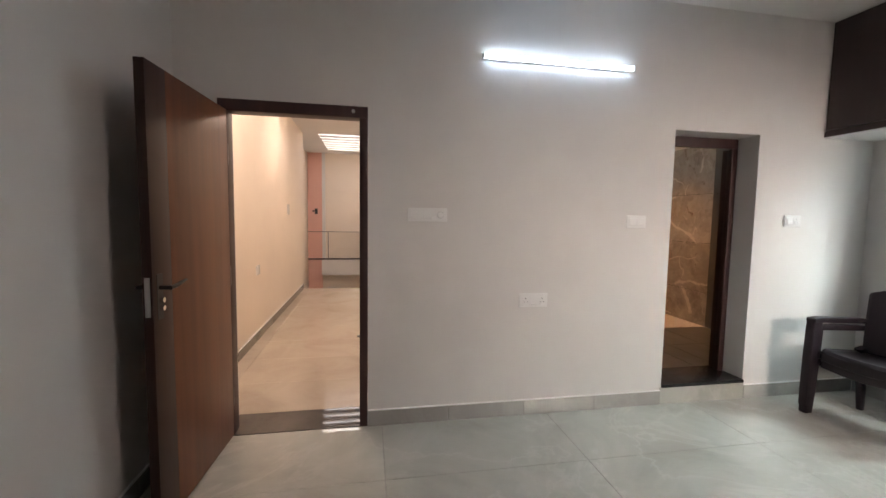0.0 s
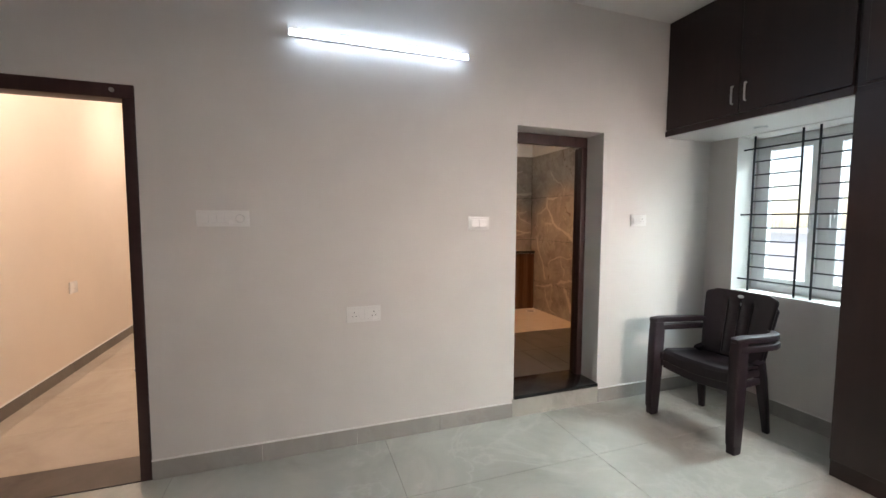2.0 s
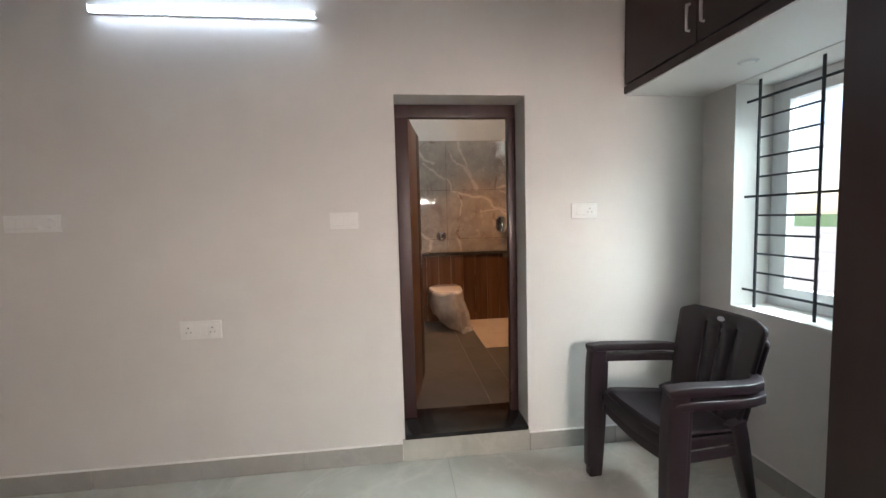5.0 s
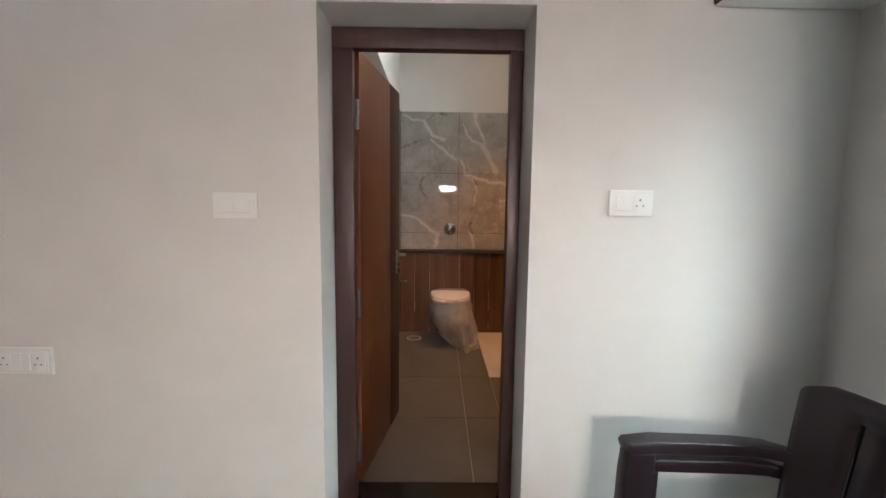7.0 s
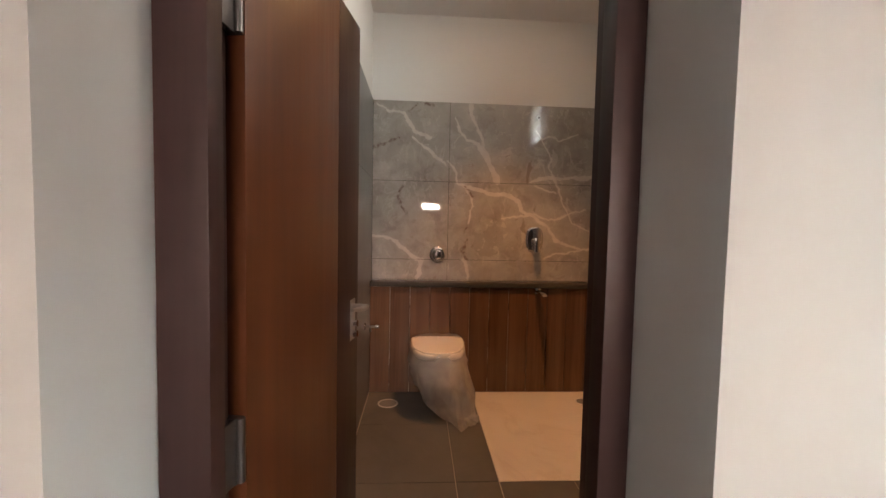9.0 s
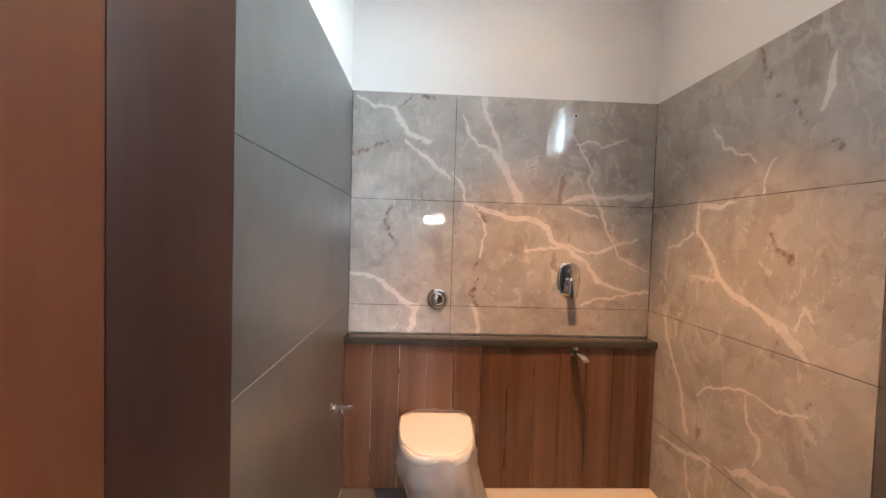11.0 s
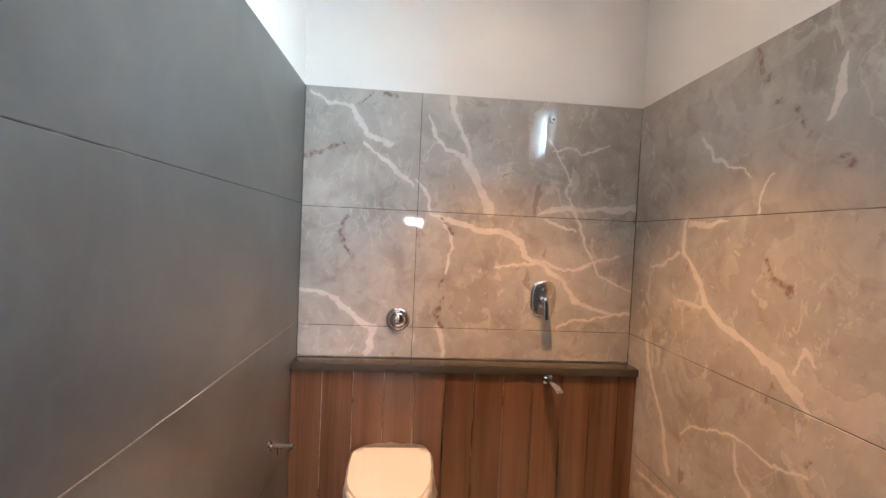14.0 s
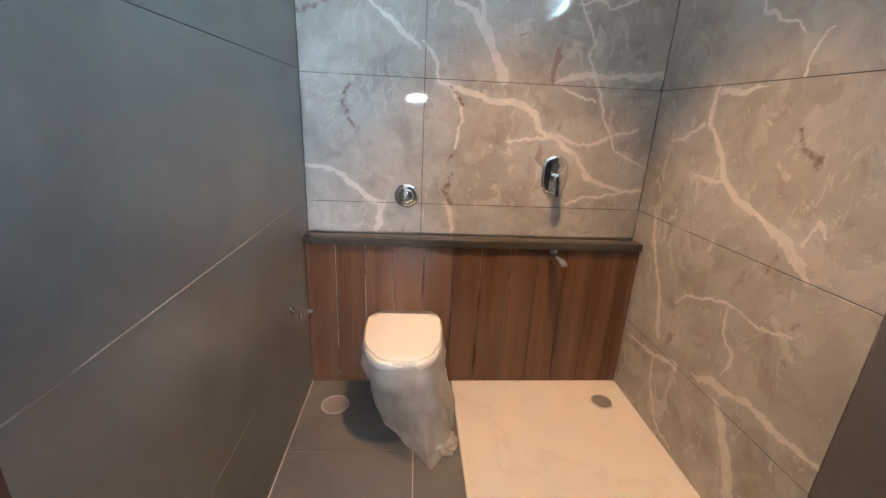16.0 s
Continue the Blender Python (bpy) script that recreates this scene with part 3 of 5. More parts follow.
floor_bedroom = slab("floor_bedroom", GROUT, WEST, EAST, SOUTH, NORTH, -0.2, -0.004, "pale polished stone-look tiled floor", "floor")
floor_bath = slab("floor_bathroom", PALE_GROUT, BATH_W, BATH_E, NORTH_BACK + 0.026, BATH_N, -0.2, BATH_Z - 0.004, "grey tiled bathroom floor", "floor")
floor_corridor = slab("floor_corridor", PALE_GROUT, CORR_W, CORR_E, NORTH_BACK, CORR_END, -0.2, -0.004, "polished beige tiled corridor floor", "floor")
slab("floor_well", CORR_TILE, -1.42, CORR_E, CORR_END, FAR, -3.2, -3.0, "tiled floor below the open well", "floor")
slab("ceiling_bedroom", CEIL_PAINT, WEST - 0.2, OUT, SOUTH - 0.23, NORTH_BACK, CEIL, CEIL + 0.2, "white painted ceiling", "ceiling")
slab("ceiling_bathroom", CEIL_PAINT, BATH_W - 0.2, OUT, NORTH_BACK, BATH_N + 0.2, CEIL, CEIL + 0.2, "white painted bathroom ceiling", "ceiling")
slab("ceiling_corridor", CEIL_PAINT, CORR_W - 0.2, CORR_E + 0.2, NORTH_BACK, CORR_END + 0.1, CEIL, CEIL + 0.2, "white painted corridor ceiling", "ceiling")
bm = bmesh.new()
box(bm, -1.62, -0.86, CORR_END + 0.1, FAR, CEIL, CEIL + 0.2)
box(bm, -0.859, CORR_E + 0.2, 10.30, FAR, CEIL, CEIL + 0.2)
slab_sky = structure("ceiling_well", bm, CEIL_PAINT, "white painted ceiling beside the skylight", "ceiling")

# ---- outside ----


def framed(bm, y0, y1, z0, z1, x0, x1, wide, bevel=0.004):
    """A rectangular frame in the plane x."""
    box(bm, x0, x1, y0, y0 + wide, z0, z1, bevel)
    box(bm, x0, x1, y1 - wide, y1, z0, z1, bevel)
    box(bm, x0, x1, y0 + wide, y1 - wide, z0, z0 + wide, bevel)
    box(bm, x0, x1, y0 + wide, y1 - wide, z1 - wide, z1, bevel)
    return bm


slab("ground", YARD, -400, 400, -400, 400, -3.9, -3.6, "pale dry ground outside", "ground")
slab("ground_grass", GRASS, 120, 390, -380, 380, -3.6, -3.55, "far green field", "ground")

house = thing("house", "white flat-roofed house with a small dark window", "house", at=(34, 18.6, -3.6))
bm = bmesh.new()
box(bm, 0, 7, -3.8, 3.7, 0, 4.2)
part("wall", bm, WALL_PAINT, house)
bm = bmesh.new()
box(bm, -0.15, 7.15, -3.95, 3.85, 4.2005, 4.5)
part("roof", bm, WALL_PAINT, house, "white roof slab with a parapet edge")
bm = framed(bmesh.new(), 2.2, 3.05, 1.75, 2.75, -0.06, -0.002, 0.07)
house_window = part("window", bm, UPVC, house, "white framed window")
bm = bmesh.new()
box(bm, -0.03, -0.003, 2.27, 2.98, 1.82, 2.68)
part("pane", bm, PIN, house_window, "dark glass pane")
slab("grass_strip", GRASS, 20, 27, -60, 60, -3.6, -3.56, "strip of dry grass outside", "ground")

# ---- door frames and leaves ----


def door_frame(name, x0, x1, y0, y1, z0, z1, wide, label, rear=None):
    """Two jambs and a head, of dark wood, with a rebate on the inner edge."""
    ob = tagged(thing(name, label, "door frame"), kind="structure")
    for jamb, a, b in (("left_jamb", x0, x0 + wide[0]), ("right_jamb", x1 - wide[1], x1)):
        bm = bmesh.new()
        box(bm, a, b, y0, y1, z0, z1 - wide[2], 0.004)
        if rear:
            lo, hi = (a, b - 0.027) if jamb == "left_jamb" else (a + 0.020, b)
            box(bm, lo, hi, y1 + 0.0003, rear, z0, z1 - wide[2])
        rounded(part("jamb", bm, FRAME_WOOD, ob))
    bm = bmesh.new()
    box(bm, x0, x1, y0, y1, z1 - wide[2] + 0.0005, z1, 0.004)
    rounded(part("head", bm, FRAME_WOOD, ob))
    return ob


frame_1 = door_frame("door_frame_1", -0.798, 0.098, NORTH - 0.006, NORTH + 0.10, 0.006, 2.125, (0.053, 0.053, 0.072), "dark brown wooden door frame flush with the wall")
bm = bmesh.new()
cyl(bm, (0.006, NORTH - 0.007, 2.092), (0.006, NORTH - 0.014, 2.092), 0.011, n=16)
rounded(part("door_stop", bm, STEEL, frame_1, "small steel stud"))
bm = bmesh.new()
cyl(bm, (0.045, NORTH + 0.03, 0.62), (0.030, NORTH + 0.03, 0.62), 0.009, n=14)
rounded(part("stud", bm, STEEL, frame_1, "small steel stud"))
frame_2 = door_frame("door_frame_2", 2.347, 3.088, 2.936, 2.985, 0.159, 2.101, (0.079, 0.050, 0.078), "dark brown wooden bathroom door frame set deep in the wall", 3.052)
for z in (0.33, 0.995, 1.80):
    bm = bmesh.new()
    box(bm, 2.3995, 2.4035, 2.996, 3.046, z - 0.062, z + 0.062, 0.001)
    cyl(bm, (2.409, 3.049, z - 0.062), (2.409, 3.049, z + 0.062), 0.008, n=14)
    for dz in (-0.042, 0.0, 0.042):
        cyl(bm, (2.403, 3.018, z + dz), (2.4055, 3.018, z + dz), 0.005, n=10)
    rounded(part("hinge", bm, HINGE, frame_2, "steel butt hinge"))


def door_leaf(name, width, height, label, outer, metal, band=0.155, plate=(0.95, 1.15), lever_z=1.07, hinges=(0.25, 1.03, 1.78)):
    """A flush leaf hinged at the origin that runs along +y; face x = 0 looks to outer. A dark band runs along its free edge."""
    ob = tagged(thing(name, label, "door"), kind="structure")
    t = 0.040
    x0, x1 = (-t, 0) if outer > 0 else (0, t)
    bm = bmesh.new()
    box(bm, x0, x1, 0, width - band, 0, height, 0.002)
    rounded(part("panel", bm, LEAF_WOOD, ob, "reddish-brown veneer panel"))
    bm = bmesh.new()
    box(bm, x0 - 0.0005, x1 + 0.0005, width - band + 0.0006, width, 0, height, 0.002)
    rounded(part("edge_band", bm, BAND_WOOD, ob, "dark brown band"))
    bm = bmesh.new()
    box(bm, (x0 + x1) / 2 - 0.011, (x0 + x1) / 2 + 0.011, width - 0.001, width + 0.002, 0.97, 1.14, 0.001)
    rounded(part("lock_plate", bm, STEEL, ob, "steel lock plate on the edge"))
    for z in hinges:
        bm = bmesh.new()
        k = 1 if outer > 0 else -1
        cyl(bm, (-0.006 * k, -0.010, z - 0.06), (-0.006 * k, -0.010, z + 0.06), 0.008, n=14)
        box(bm, min(x0, x1) + 0.003, max(x0, x1) - 0.003, -0.005, -0.001, z - 0.06, z + 0.06, 0.001)
        box(bm, -0.012 * k - 0.002, -0.012 * k + 0.002, -0.048, -0.012, z - 0.06, z + 0.06, 0.001)
        rounded(part("hinge", bm, HINGE, ob, "steel butt hinge"))
    for side, face in ((1, x1), (-1, x0)):
        holder = bmesh.new()
        box(holder, face - 0.0008 if side > 0 else face - 0.002, face + 0.002 if side > 0 else face + 0.0008, width - 0.078, width - 0.032, *plate, 0.0005)
        hold = part("handle_set", holder, metal, ob, "metal lever handle set")
        hold_m = Matrix.Translation((face + side * 0.002, 0, 0))
        lever_group(hold, width - 0.055, lever_z, side, hold_m, metal)
    return ob


def lever_group(hold, y, z, side, m, metal):
    """Lever, spindle and key cylinders on their back plate."""
    bm = bmesh.new()
    cyl(bm, (0, y, z + 0.02), (side * 0.045, y, z + 0.02), 0.010, n=16)
    sweep(bm, [(side * 0.042, y + 0.006, z + 0.02), (side * 0.046, y - 0.04, z + 0.022), (side * 0.046, y - 0.09, z + 0.03), (side * 0.043, y - 0.135, z + 0.036)],
          [(0.022, 0.018), (0.020, 0.015), (0.016, 0.012), (0.011, 0.009)])
    rounded(part("lever", bm, metal, hold, m=m))
    for dz in (-0.035, -0.070):
        bm = bmesh.new()
        cyl(bm, (0, y, z + dz), (side * 0.016, y, z + dz), 0.011, n=16)
        rounded(part("key_cylinder", bm, CHROME, hold, "chrome key cylinder", m=m))


door_1 = door_leaf("door_1", 0.82, 2.045, "open reddish-brown veneered door with a dark brown edge band", -1, DARK_METAL)
door_1.matrix_world = pose(-0.745, NORTH - 0.008, 0.012, 0, 0, 176.3)
door_2 = door_leaf("door_2", 0.655, 1.895, "open reddish-brown bathroom door with a dark brown edge band", 1, STEEL, 0.19, (0.865, 1.0), 0.955, (0.162, 0.827, 1.632))
door_2.matrix_world = pose(2.428, 3.062, 0.168, 0, 0, -9.2)

# ---- sills and thresholds ----
bm = bmesh.new()
box(bm, 2.333, 3.095, NORTH - 0.010, NORTH + 0.31, -0.003, 0.131, 0.002)
structure("door_step", bm, FLOOR_TILE, "pale tiled step up to the bathroom", "step")
bm = bmesh.new()
box(bm, 2.3465, 3.0885, NORTH - 0.016, NORTH_BACK + 0.025, 0.1315, 0.158, 0.003)
rounded(structure("door_sill", bm, GRANITE, "black polished granite sill", "sill"))
slab("threshold", BROWN_GRANITE, -0.799, 0.099, NORTH + 0.001, NORTH_BACK, -0.2, 0.0045, "brown polished granite threshold", "threshold")

# ---- skirting tiles ----


def skirting(name, material, runs, high, label):
    """Runs of (axis, wall face, from, to, side): tiles against a wall, each a piece."""
    ob = tagged(thing(name, label, "skirting"), kind="structure")
    for axis, face, a, b, side in runs:
        n = max(1, math.ceil((b - a) / 0.6 - 0.1))
        step = (b - a) / n
        for i in range(n):
            u0, u1 = a + i * step + 0.0012, a + (i + 1) * step - 0.0012
            d0, d1 = sorted((face, face + side * 0.011))
            bm = bmesh.new()
            box(bm, *((u0, u1, d0, d1) if axis == "y" else (d0, d1, u0, u1)), 0.0, high, 0.0015, 1)
            part("skirting_tile", bm, material, ob)
        d0, d1 = sorted((face, face + side * 0.014))
        bm = bmesh.new()
        box(bm, *((a, b, d0, d1) if axis == "y" else (d0, d1, a, b)), high + 0.0005, high + 0.0075, 0.002, 1)
        part("bead", bm, BEAD, ob, "white bead along the skirting's top")
    return ob


skirting("baseboard", SKIRT_TILE, [("y", NORTH, 0.10, 2.332, -1), ("y", NORTH, 3.097, EAST - 0.012, -1), ("x", EAST, 1.56, NORTH - 0.012, -1),
                                   ("y", NORTH, WEST + 0.012, -0.80, -1), ("x", WEST, SOUTH, NORTH - 0.012, 1), ("y", SOUTH, WEST + 0.012, 3.70, 1)],
         0.107, "grey-beige polished tile skirting")
skirting("baseboard_corridor", DARK_SKIRT, [("x", CORR_W, NORTH_BACK, CORR_END - 0.04, 1)], 0.1, "dark grey polished tile skirting")

# ---- windows ----


def window_unit(name, width, z0, z1, label, handle=True):
    """A two-light white uPVC window in local axes: across +y from 0 to width, x = 0 the inner face of its frame."""
    ob = tagged(thing(name, label, "window"), kind="structure")
    bm = framed(bmesh.new(), 0, width, z0, z1, 0.0, 0.06, 0.05)
    rounded(part("window_frame", bm, UPVC, ob))
    mid = width / 2
    bm = bmesh.new()
    box(bm, 0.0005, 0.0595, mid - 0.03, mid + 0.03, z0 + 0.05, z1 - 0.05, 0.004)
    rounded(part("mullion", bm, UPVC, ob))
    for a, b, h in ((0.05, mid - 0.03, 1), (mid + 0.03, width - 0.05, -1)):
        bm = framed(bmesh.new(), a + 0.002, b - 0.002, z0 + 0.052, z1 - 0.052, -0.012, 0.04, 0.055, 0.006)
        sash = rounded(part("sash", bm, UPVC, ob))
        bm = bmesh.new()
        box(bm, 0.012, 0.017, a + 0.05, b - 0.05, z0 + 0.10, z1 - 0.10)
        pane = part("pane", bm, GLASS, sash, "clear glass pane")
        pane.visible_shadow = False
        if handle:
            y = b - 0.03 if h > 0 else a + 0.03
            bm = bmesh.new()
            box(bm, -0.024, -0.011, y - 0.013, y + 0.013, (z0 + z1) / 2 - 0.035, (z0 + z1) / 2 + 0.035, 0.005)
            sweep(bm, [(-0.022, y, (z0 + z1) / 2), (-0.045, y, (z0 + z1) / 2), (-0.05, y, (z0 + z1) / 2 - 0.02), (-0.048, y, (z0 + z1) / 2 - 0.11)], (0.016, 0.014), up=(0, 1, 0))
            rounded(part("window_handle", bm, UPVC, sash))
    return ob


window_1 = window_unit("window_1", 0.946, 0.887, 2.098, "white two-light window behind dark bars")
window_1.matrix_world = pose(4.428, 1.567, 0)
window_2 = window_unit("window_2", 1.196, 1.682, 2.078, "white two-light window in the rear wall")
window_2.matrix_world = pose(2.702, SOUTH - 0.155, 0, 0, 0, -90)
window_3 = tagged(thing("window_3", "white high ventilator window with horizontal bars", "window"), kind="structure")
bm = framed(bmesh.new(), 3.202, 4.078, 2.442, 2.898, 4.138, 4.165, 0.022, 0.003)
rounded(part("window_frame", bm, UPVC, window_3))
bm = bmesh.new()
box(bm, 4.156, 4.160, 3.222, 3.815, 2.464, 2.876)
pane = part("pane", bm, FROSTED, window_3, "frosted glass pane")
pane.visible_shadow = False
bm = bmesh.new()
box(bm, 4.139, 4.164, 3.815, 3.845, 2.464, 2.876, 0.003)
rounded(part("mullion", bm, UPVC, window_3))
for k in range(7):
    bm = bmesh.new()
    box(bm, -0.024, 0.024, 3.846, 4.056, -0.003, 0.003, 0.001, 1)
    part("louvre", bm, UPVC, window_3, "white louvre slat", pose(4.165, 0, 2.492 + 0.059 * k, 0, 28, 0))
for z in (2.57, 2.67, 2.77):
    bm = bmesh.new()
    cyl(bm, (4.147, 3.222, z), (4.147, 3.815, z), 0.006, n=10)
    rounded(part("cross_bar", bm, GRILLE_PAINT, window_3, "dark bar"))


def grille(name, width, z0, z1, mains, uprights, rungs, label):
    """A welded grille in local axes like the window's: long bars let into the jambs, uprights and short rungs between pairs of uprights."""
    ob = tagged(thing(name, label, "window grille"), kind="structure")
    for z in mains:
        bm = bmesh.new()
        box(bm, -0.006, 0.006, 0.0, width, z - 0.006, z + 0.006, 0.002, 1)
        part("cross_bar", bm, GRILLE_PAINT, ob)
    for y in uprights:
        bm = bmesh.new()
        box(bm, -0.017, -0.0065, y - 0.0065, y + 0.0065, z0, z1, 0.002, 1)
        part("upright_bar", bm, GRILLE_PAINT, ob)
    for a, b in zip(uprights[::2], uprights[1::2]):
        for z in rungs:
            bm = bmesh.new()
            cyl(bm, (-0.001, a, z), (-0.001, b, z), 0.0055, n=8)
            rounded(part("rung", bm, GRILLE_PAINT, ob))
    return ob


MAINS = (0.975, 1.490, 2.003)
RUNGS = [0.975 + 0.103 * k for k in (1, 2, 3, 4)] + [1.490 + 0.1026 * k for k in (1, 2, 3, 4)]
grille_1 = grille("window_grille", 0.948, 0.886, 2.099, MAINS, (0.10, 0.432, 0.535, 0.858), RUNGS, "dark grey welded window grille of bars and rungs")
grille_1.matrix_world = pose(4.27, 1.566, 0)
grille_2 = grille("window_grille", 1.198, 1.681, 2.079, (1.78, 1.88, 1.98), (0.10, 0.43, 0.77, 1.10), (), "dark grey welded grille of the rear window")
grille_2.matrix_world = pose(2.701, SOUTH - 0.07, 0, 0, 0, -90)
# ---- wardrobe and loft ----
FRONT = 3.707


def cabinet(name, y0, y1, z0, z1, doors, label, low_rail, under=None):
    """A dark laminate carcass with doors (y0, y1, z0, z1, handle y or None) lying on its front x = FRONT."""
    ob = thing(name, label, "cabinet")
    bm = bmesh.new()
    box(bm, FRONT, EAST - 0.001, y0, y1, z0, z1)
    part("carcass", bm, LAMINATE, ob)
    for a, b, c, d, grip in doors:
        bm = bmesh.new()
        box(bm, FRONT - 0.019, FRONT - 0.0005, a + 0.003, b - 0.003, c + 0.004, d - 0.003, 0.0015, 1)
        door = part("cabinet_door", bm, LAMINATE, ob)
        if grip:
            y, z = grip
            bm = bmesh.new()
            sweep(bm, [(FRONT - 0.019, y, z - 0.058), (FRONT - 0.034, y, z - 0.056), (FRONT - 0.036, y, z), (FRONT - 0.034, y, z + 0.056), (FRONT - 0.019, y, z + 0.058)],
                  (0.013, 0.010), up=(0, 1, 0))
            rounded(part("handle", bm, STEEL, door, "brushed steel bow handle"))
    if low_rail:
        bm = bmesh.new()
        box(bm, FRONT - 0.019, FRONT - 0.0005, y0 + 0.001, y1 - 0.001, z0, low_rail - 0.004, 0.001, 1)
        part("bottom_rail", bm, LAMINATE, ob)
    if under:
        bm = bmesh.new()
        box(bm, FRONT - 0.012, EAST - 0.002, y0 + 0.002, y1 - 0.002, z0 - 0.008, z0 - 0.0005)
        part("underside_panel", bm, under, ob, "white laminated underside")
    return ob


cabinet("loft_cabinet", 1.556, NORTH - 0.003, 2.112, 2.997,
        [(1.562, 2.165, 2.16, 2.994, (2.121, 2.292)), (2.165, 2.742, 2.16, 2.994, (2.209, 2.290))],
        "dark brown laminate loft cabinet over the window", 2.158, WHITE_BOARD)
cabinet("wardrobe", SOUTH + 0.003, 1.553, 0.001, 2.1495,
        [(1.553 - 0.505 * (k + 1), 1.553 - 0.505 * k, 0.10, 2.12, (1.553 - 0.505 * k - (0.46 if k % 2 == 0 else 0.045), 1.1)) for k in range(5)],
        "tall dark brown laminate wardrobe", None)
cabinet("loft_cabinet", SOUTH + 0.003, 1.553, 2.152, 2.997,
        [(1.513 - 0.625 * (k + 1), 1.513 - 0.625 * k, 2.16, 2.994, (1.513 - 0.625 * k - (0.58 if k % 2 == 0 else 0.045), 2.29)) for k in range(4)],
        "dark brown laminate loft cabinet over the wardrobe", None)

down = thing("downlight", "small white recessed downlight, switched off", "light", at=(3.985, 2.21, 2.1035))
bm = bmesh.new()
bmesh.ops.create_cone(bm, cap_ends=True, segments=32, radius1=0.036, radius2=0.042, depth=0.006, matrix=Matrix.Translation((0, 0, -0.003)))
rounded(part("trim_ring", bm, UPVC, down))
bm = bmesh.new()
cyl(bm, (0, 0, -0.0065), (0, 0, -0.008), 0.028, n=24)
part("diffuser", bm, WHITE_BOARD, down)

# ---- tube light ----
tube = thing("tube_light", "lit white LED batten on the wall", "light", at=(1.404, NORTH, 2.501))
bm = bmesh.new()
box(bm, -0.556, 0.556, -0.022, -0.001, -0.017, 0.017, 0.003)
rounded(part("body", bm, UPVC, tube))
bm = bmesh.new()
rows = []
for x in (-0.545, 0.545):
    rows.append([(x, -0.0225 - 0.017 * math.sin(math.pi * k / 10), -0.0165 * math.cos(math.pi * k / 10)) for k in range(11)])
skin(bm, rows)
rounded(part("diffuser", bm, TUBE_GLOW, tube, "glowing white diffuser"), 80)
for x in (-0.551, 0.551):
    bm = bmesh.new()
    box(bm, x - 0.006, x + 0.006, -0.041, -0.0225, -0.0175, 0.0175, 0.003)
    rounded(part("end_cap", bm, UPVC, tube))

# ---- switches and sockets ----


def switch_plate(x0, x1, z0, z1, bits, label, name="switch_board", face=None):
    """A white plate; bits are ("switch" or "socket", from, to) along its width."""
    ob = thing(name, label, "switch")
    w, h = x1 - x0, z1 - z0
    bm = bmesh.new()
    box(bm, 0, w, -0.011, -0.0003, 0, h, 0.004, 3)
    plate = rounded(part("plate", bm, SWITCH, ob))
    bm = bmesh.new()
    box(bm, 0.012, w - 0.012, -0.0135, -0.0105, 0.014, h - 0.014, 0.001)
    rounded(part("module_frame", bm, SWITCH, ob))
    for kind, a, b in bits:
        bm = bmesh.new()
        if kind == "switch":
            v = [(a, -0.0137, 0.02), (b, -0.0137, 0.02), (b, -0.0195, 0.022), (a, -0.0195, 0.022),
                 (a, -0.0137, h - 0.02), (b, -0.0137, h - 0.02), (b, -0.0155, h - 0.021), (a, -0.0155, h - 0.021)]
            v = [bm.verts.new(p) for p in v]
            for f in ((0, 1, 2, 3), (4, 5, 6, 7), (3, 2, 6, 7), (0, 1, 5, 4), (0, 3, 7, 4), (1, 2, 6, 5)):
                bm.faces.new([v[i] for i in f])
            part("rocker", bm, SWITCH, ob)
        elif kind == "socket":
            box(bm, a, b, -0.0155, -0.0137, 0.02, h - 0.02, 0.001)
            sock = rounded(part("socket", bm, SWITCH, ob))
            for u, v2, r in ((0.5, 0.72, 0.0042), (0.28, 0.33, 0.0034), (0.72, 0.33, 0.0034)):
                bm = bmesh.new()
                cx, cz = a + (b - a) * u, 0.02 + (h - 0.04) * v2
                cyl(bm, (cx, -0.0150, cz), (cx, -0.0161, cz), r, n=12)
                part("pin_hole", bm, PIN, sock, "grey pin hole")
        else:
            cx = (a + b) / 2
            cyl(bm, (cx, -0.0137, h / 2), (cx, -0.03, h / 2), (b - a) / 2, (b - a) / 2.4, n=28)
            rounded(part("knob", bm, SWITCH, ob))
    ob.matrix_world = face if face else pose(x0, NORTH, z0)
    return ob


switch_plate(0.358, 0.626, 1.397, 1.488, [("switch", 0.024, 0.062), ("switch", 0.064, 0.102), ("switch", 0.104, 0.142), ("switch", 0.144, 0.18), ("knob", 0.196, 0.244)],
             "long white switch board with a fan regulator knob")
switch_plate(1.158, 1.372, 0.795, 0.897, [("socket", 0.022, 0.072), ("switch", 0.076, 0.108), ("switch", 0.110, 0.140), ("socket", 0.144, 0.194)], "white plate with two sockets and two switches")
switch_plate(1.974, 2.130, 1.370, 1.462, [("switch", 0.022, 0.075), ("switch", 0.079, 0.132)], "white double switch plate beside the bathroom door")
switch_plate(3.366, 3.522, 1.394, 1.486, [("switch", 0.022, 0.072), ("socket", 0.080, 0.134)], "white plate with one switch and a socket")
corr_face = Matrix.Translation((CORR_W, 6.68, 1.43)) @ Matrix.Rotation(radians(90), 4, "Z")
switch_plate(0, 0.15, 0, 0.16, [("switch", 0.03, 0.12)], "white switch plate on the corridor wall", face=corr_face)
corr_face = Matrix.Translation((CORR_W, 4.86, 0.74)) @ Matrix.Rotation(radians(90), 4, "Z")
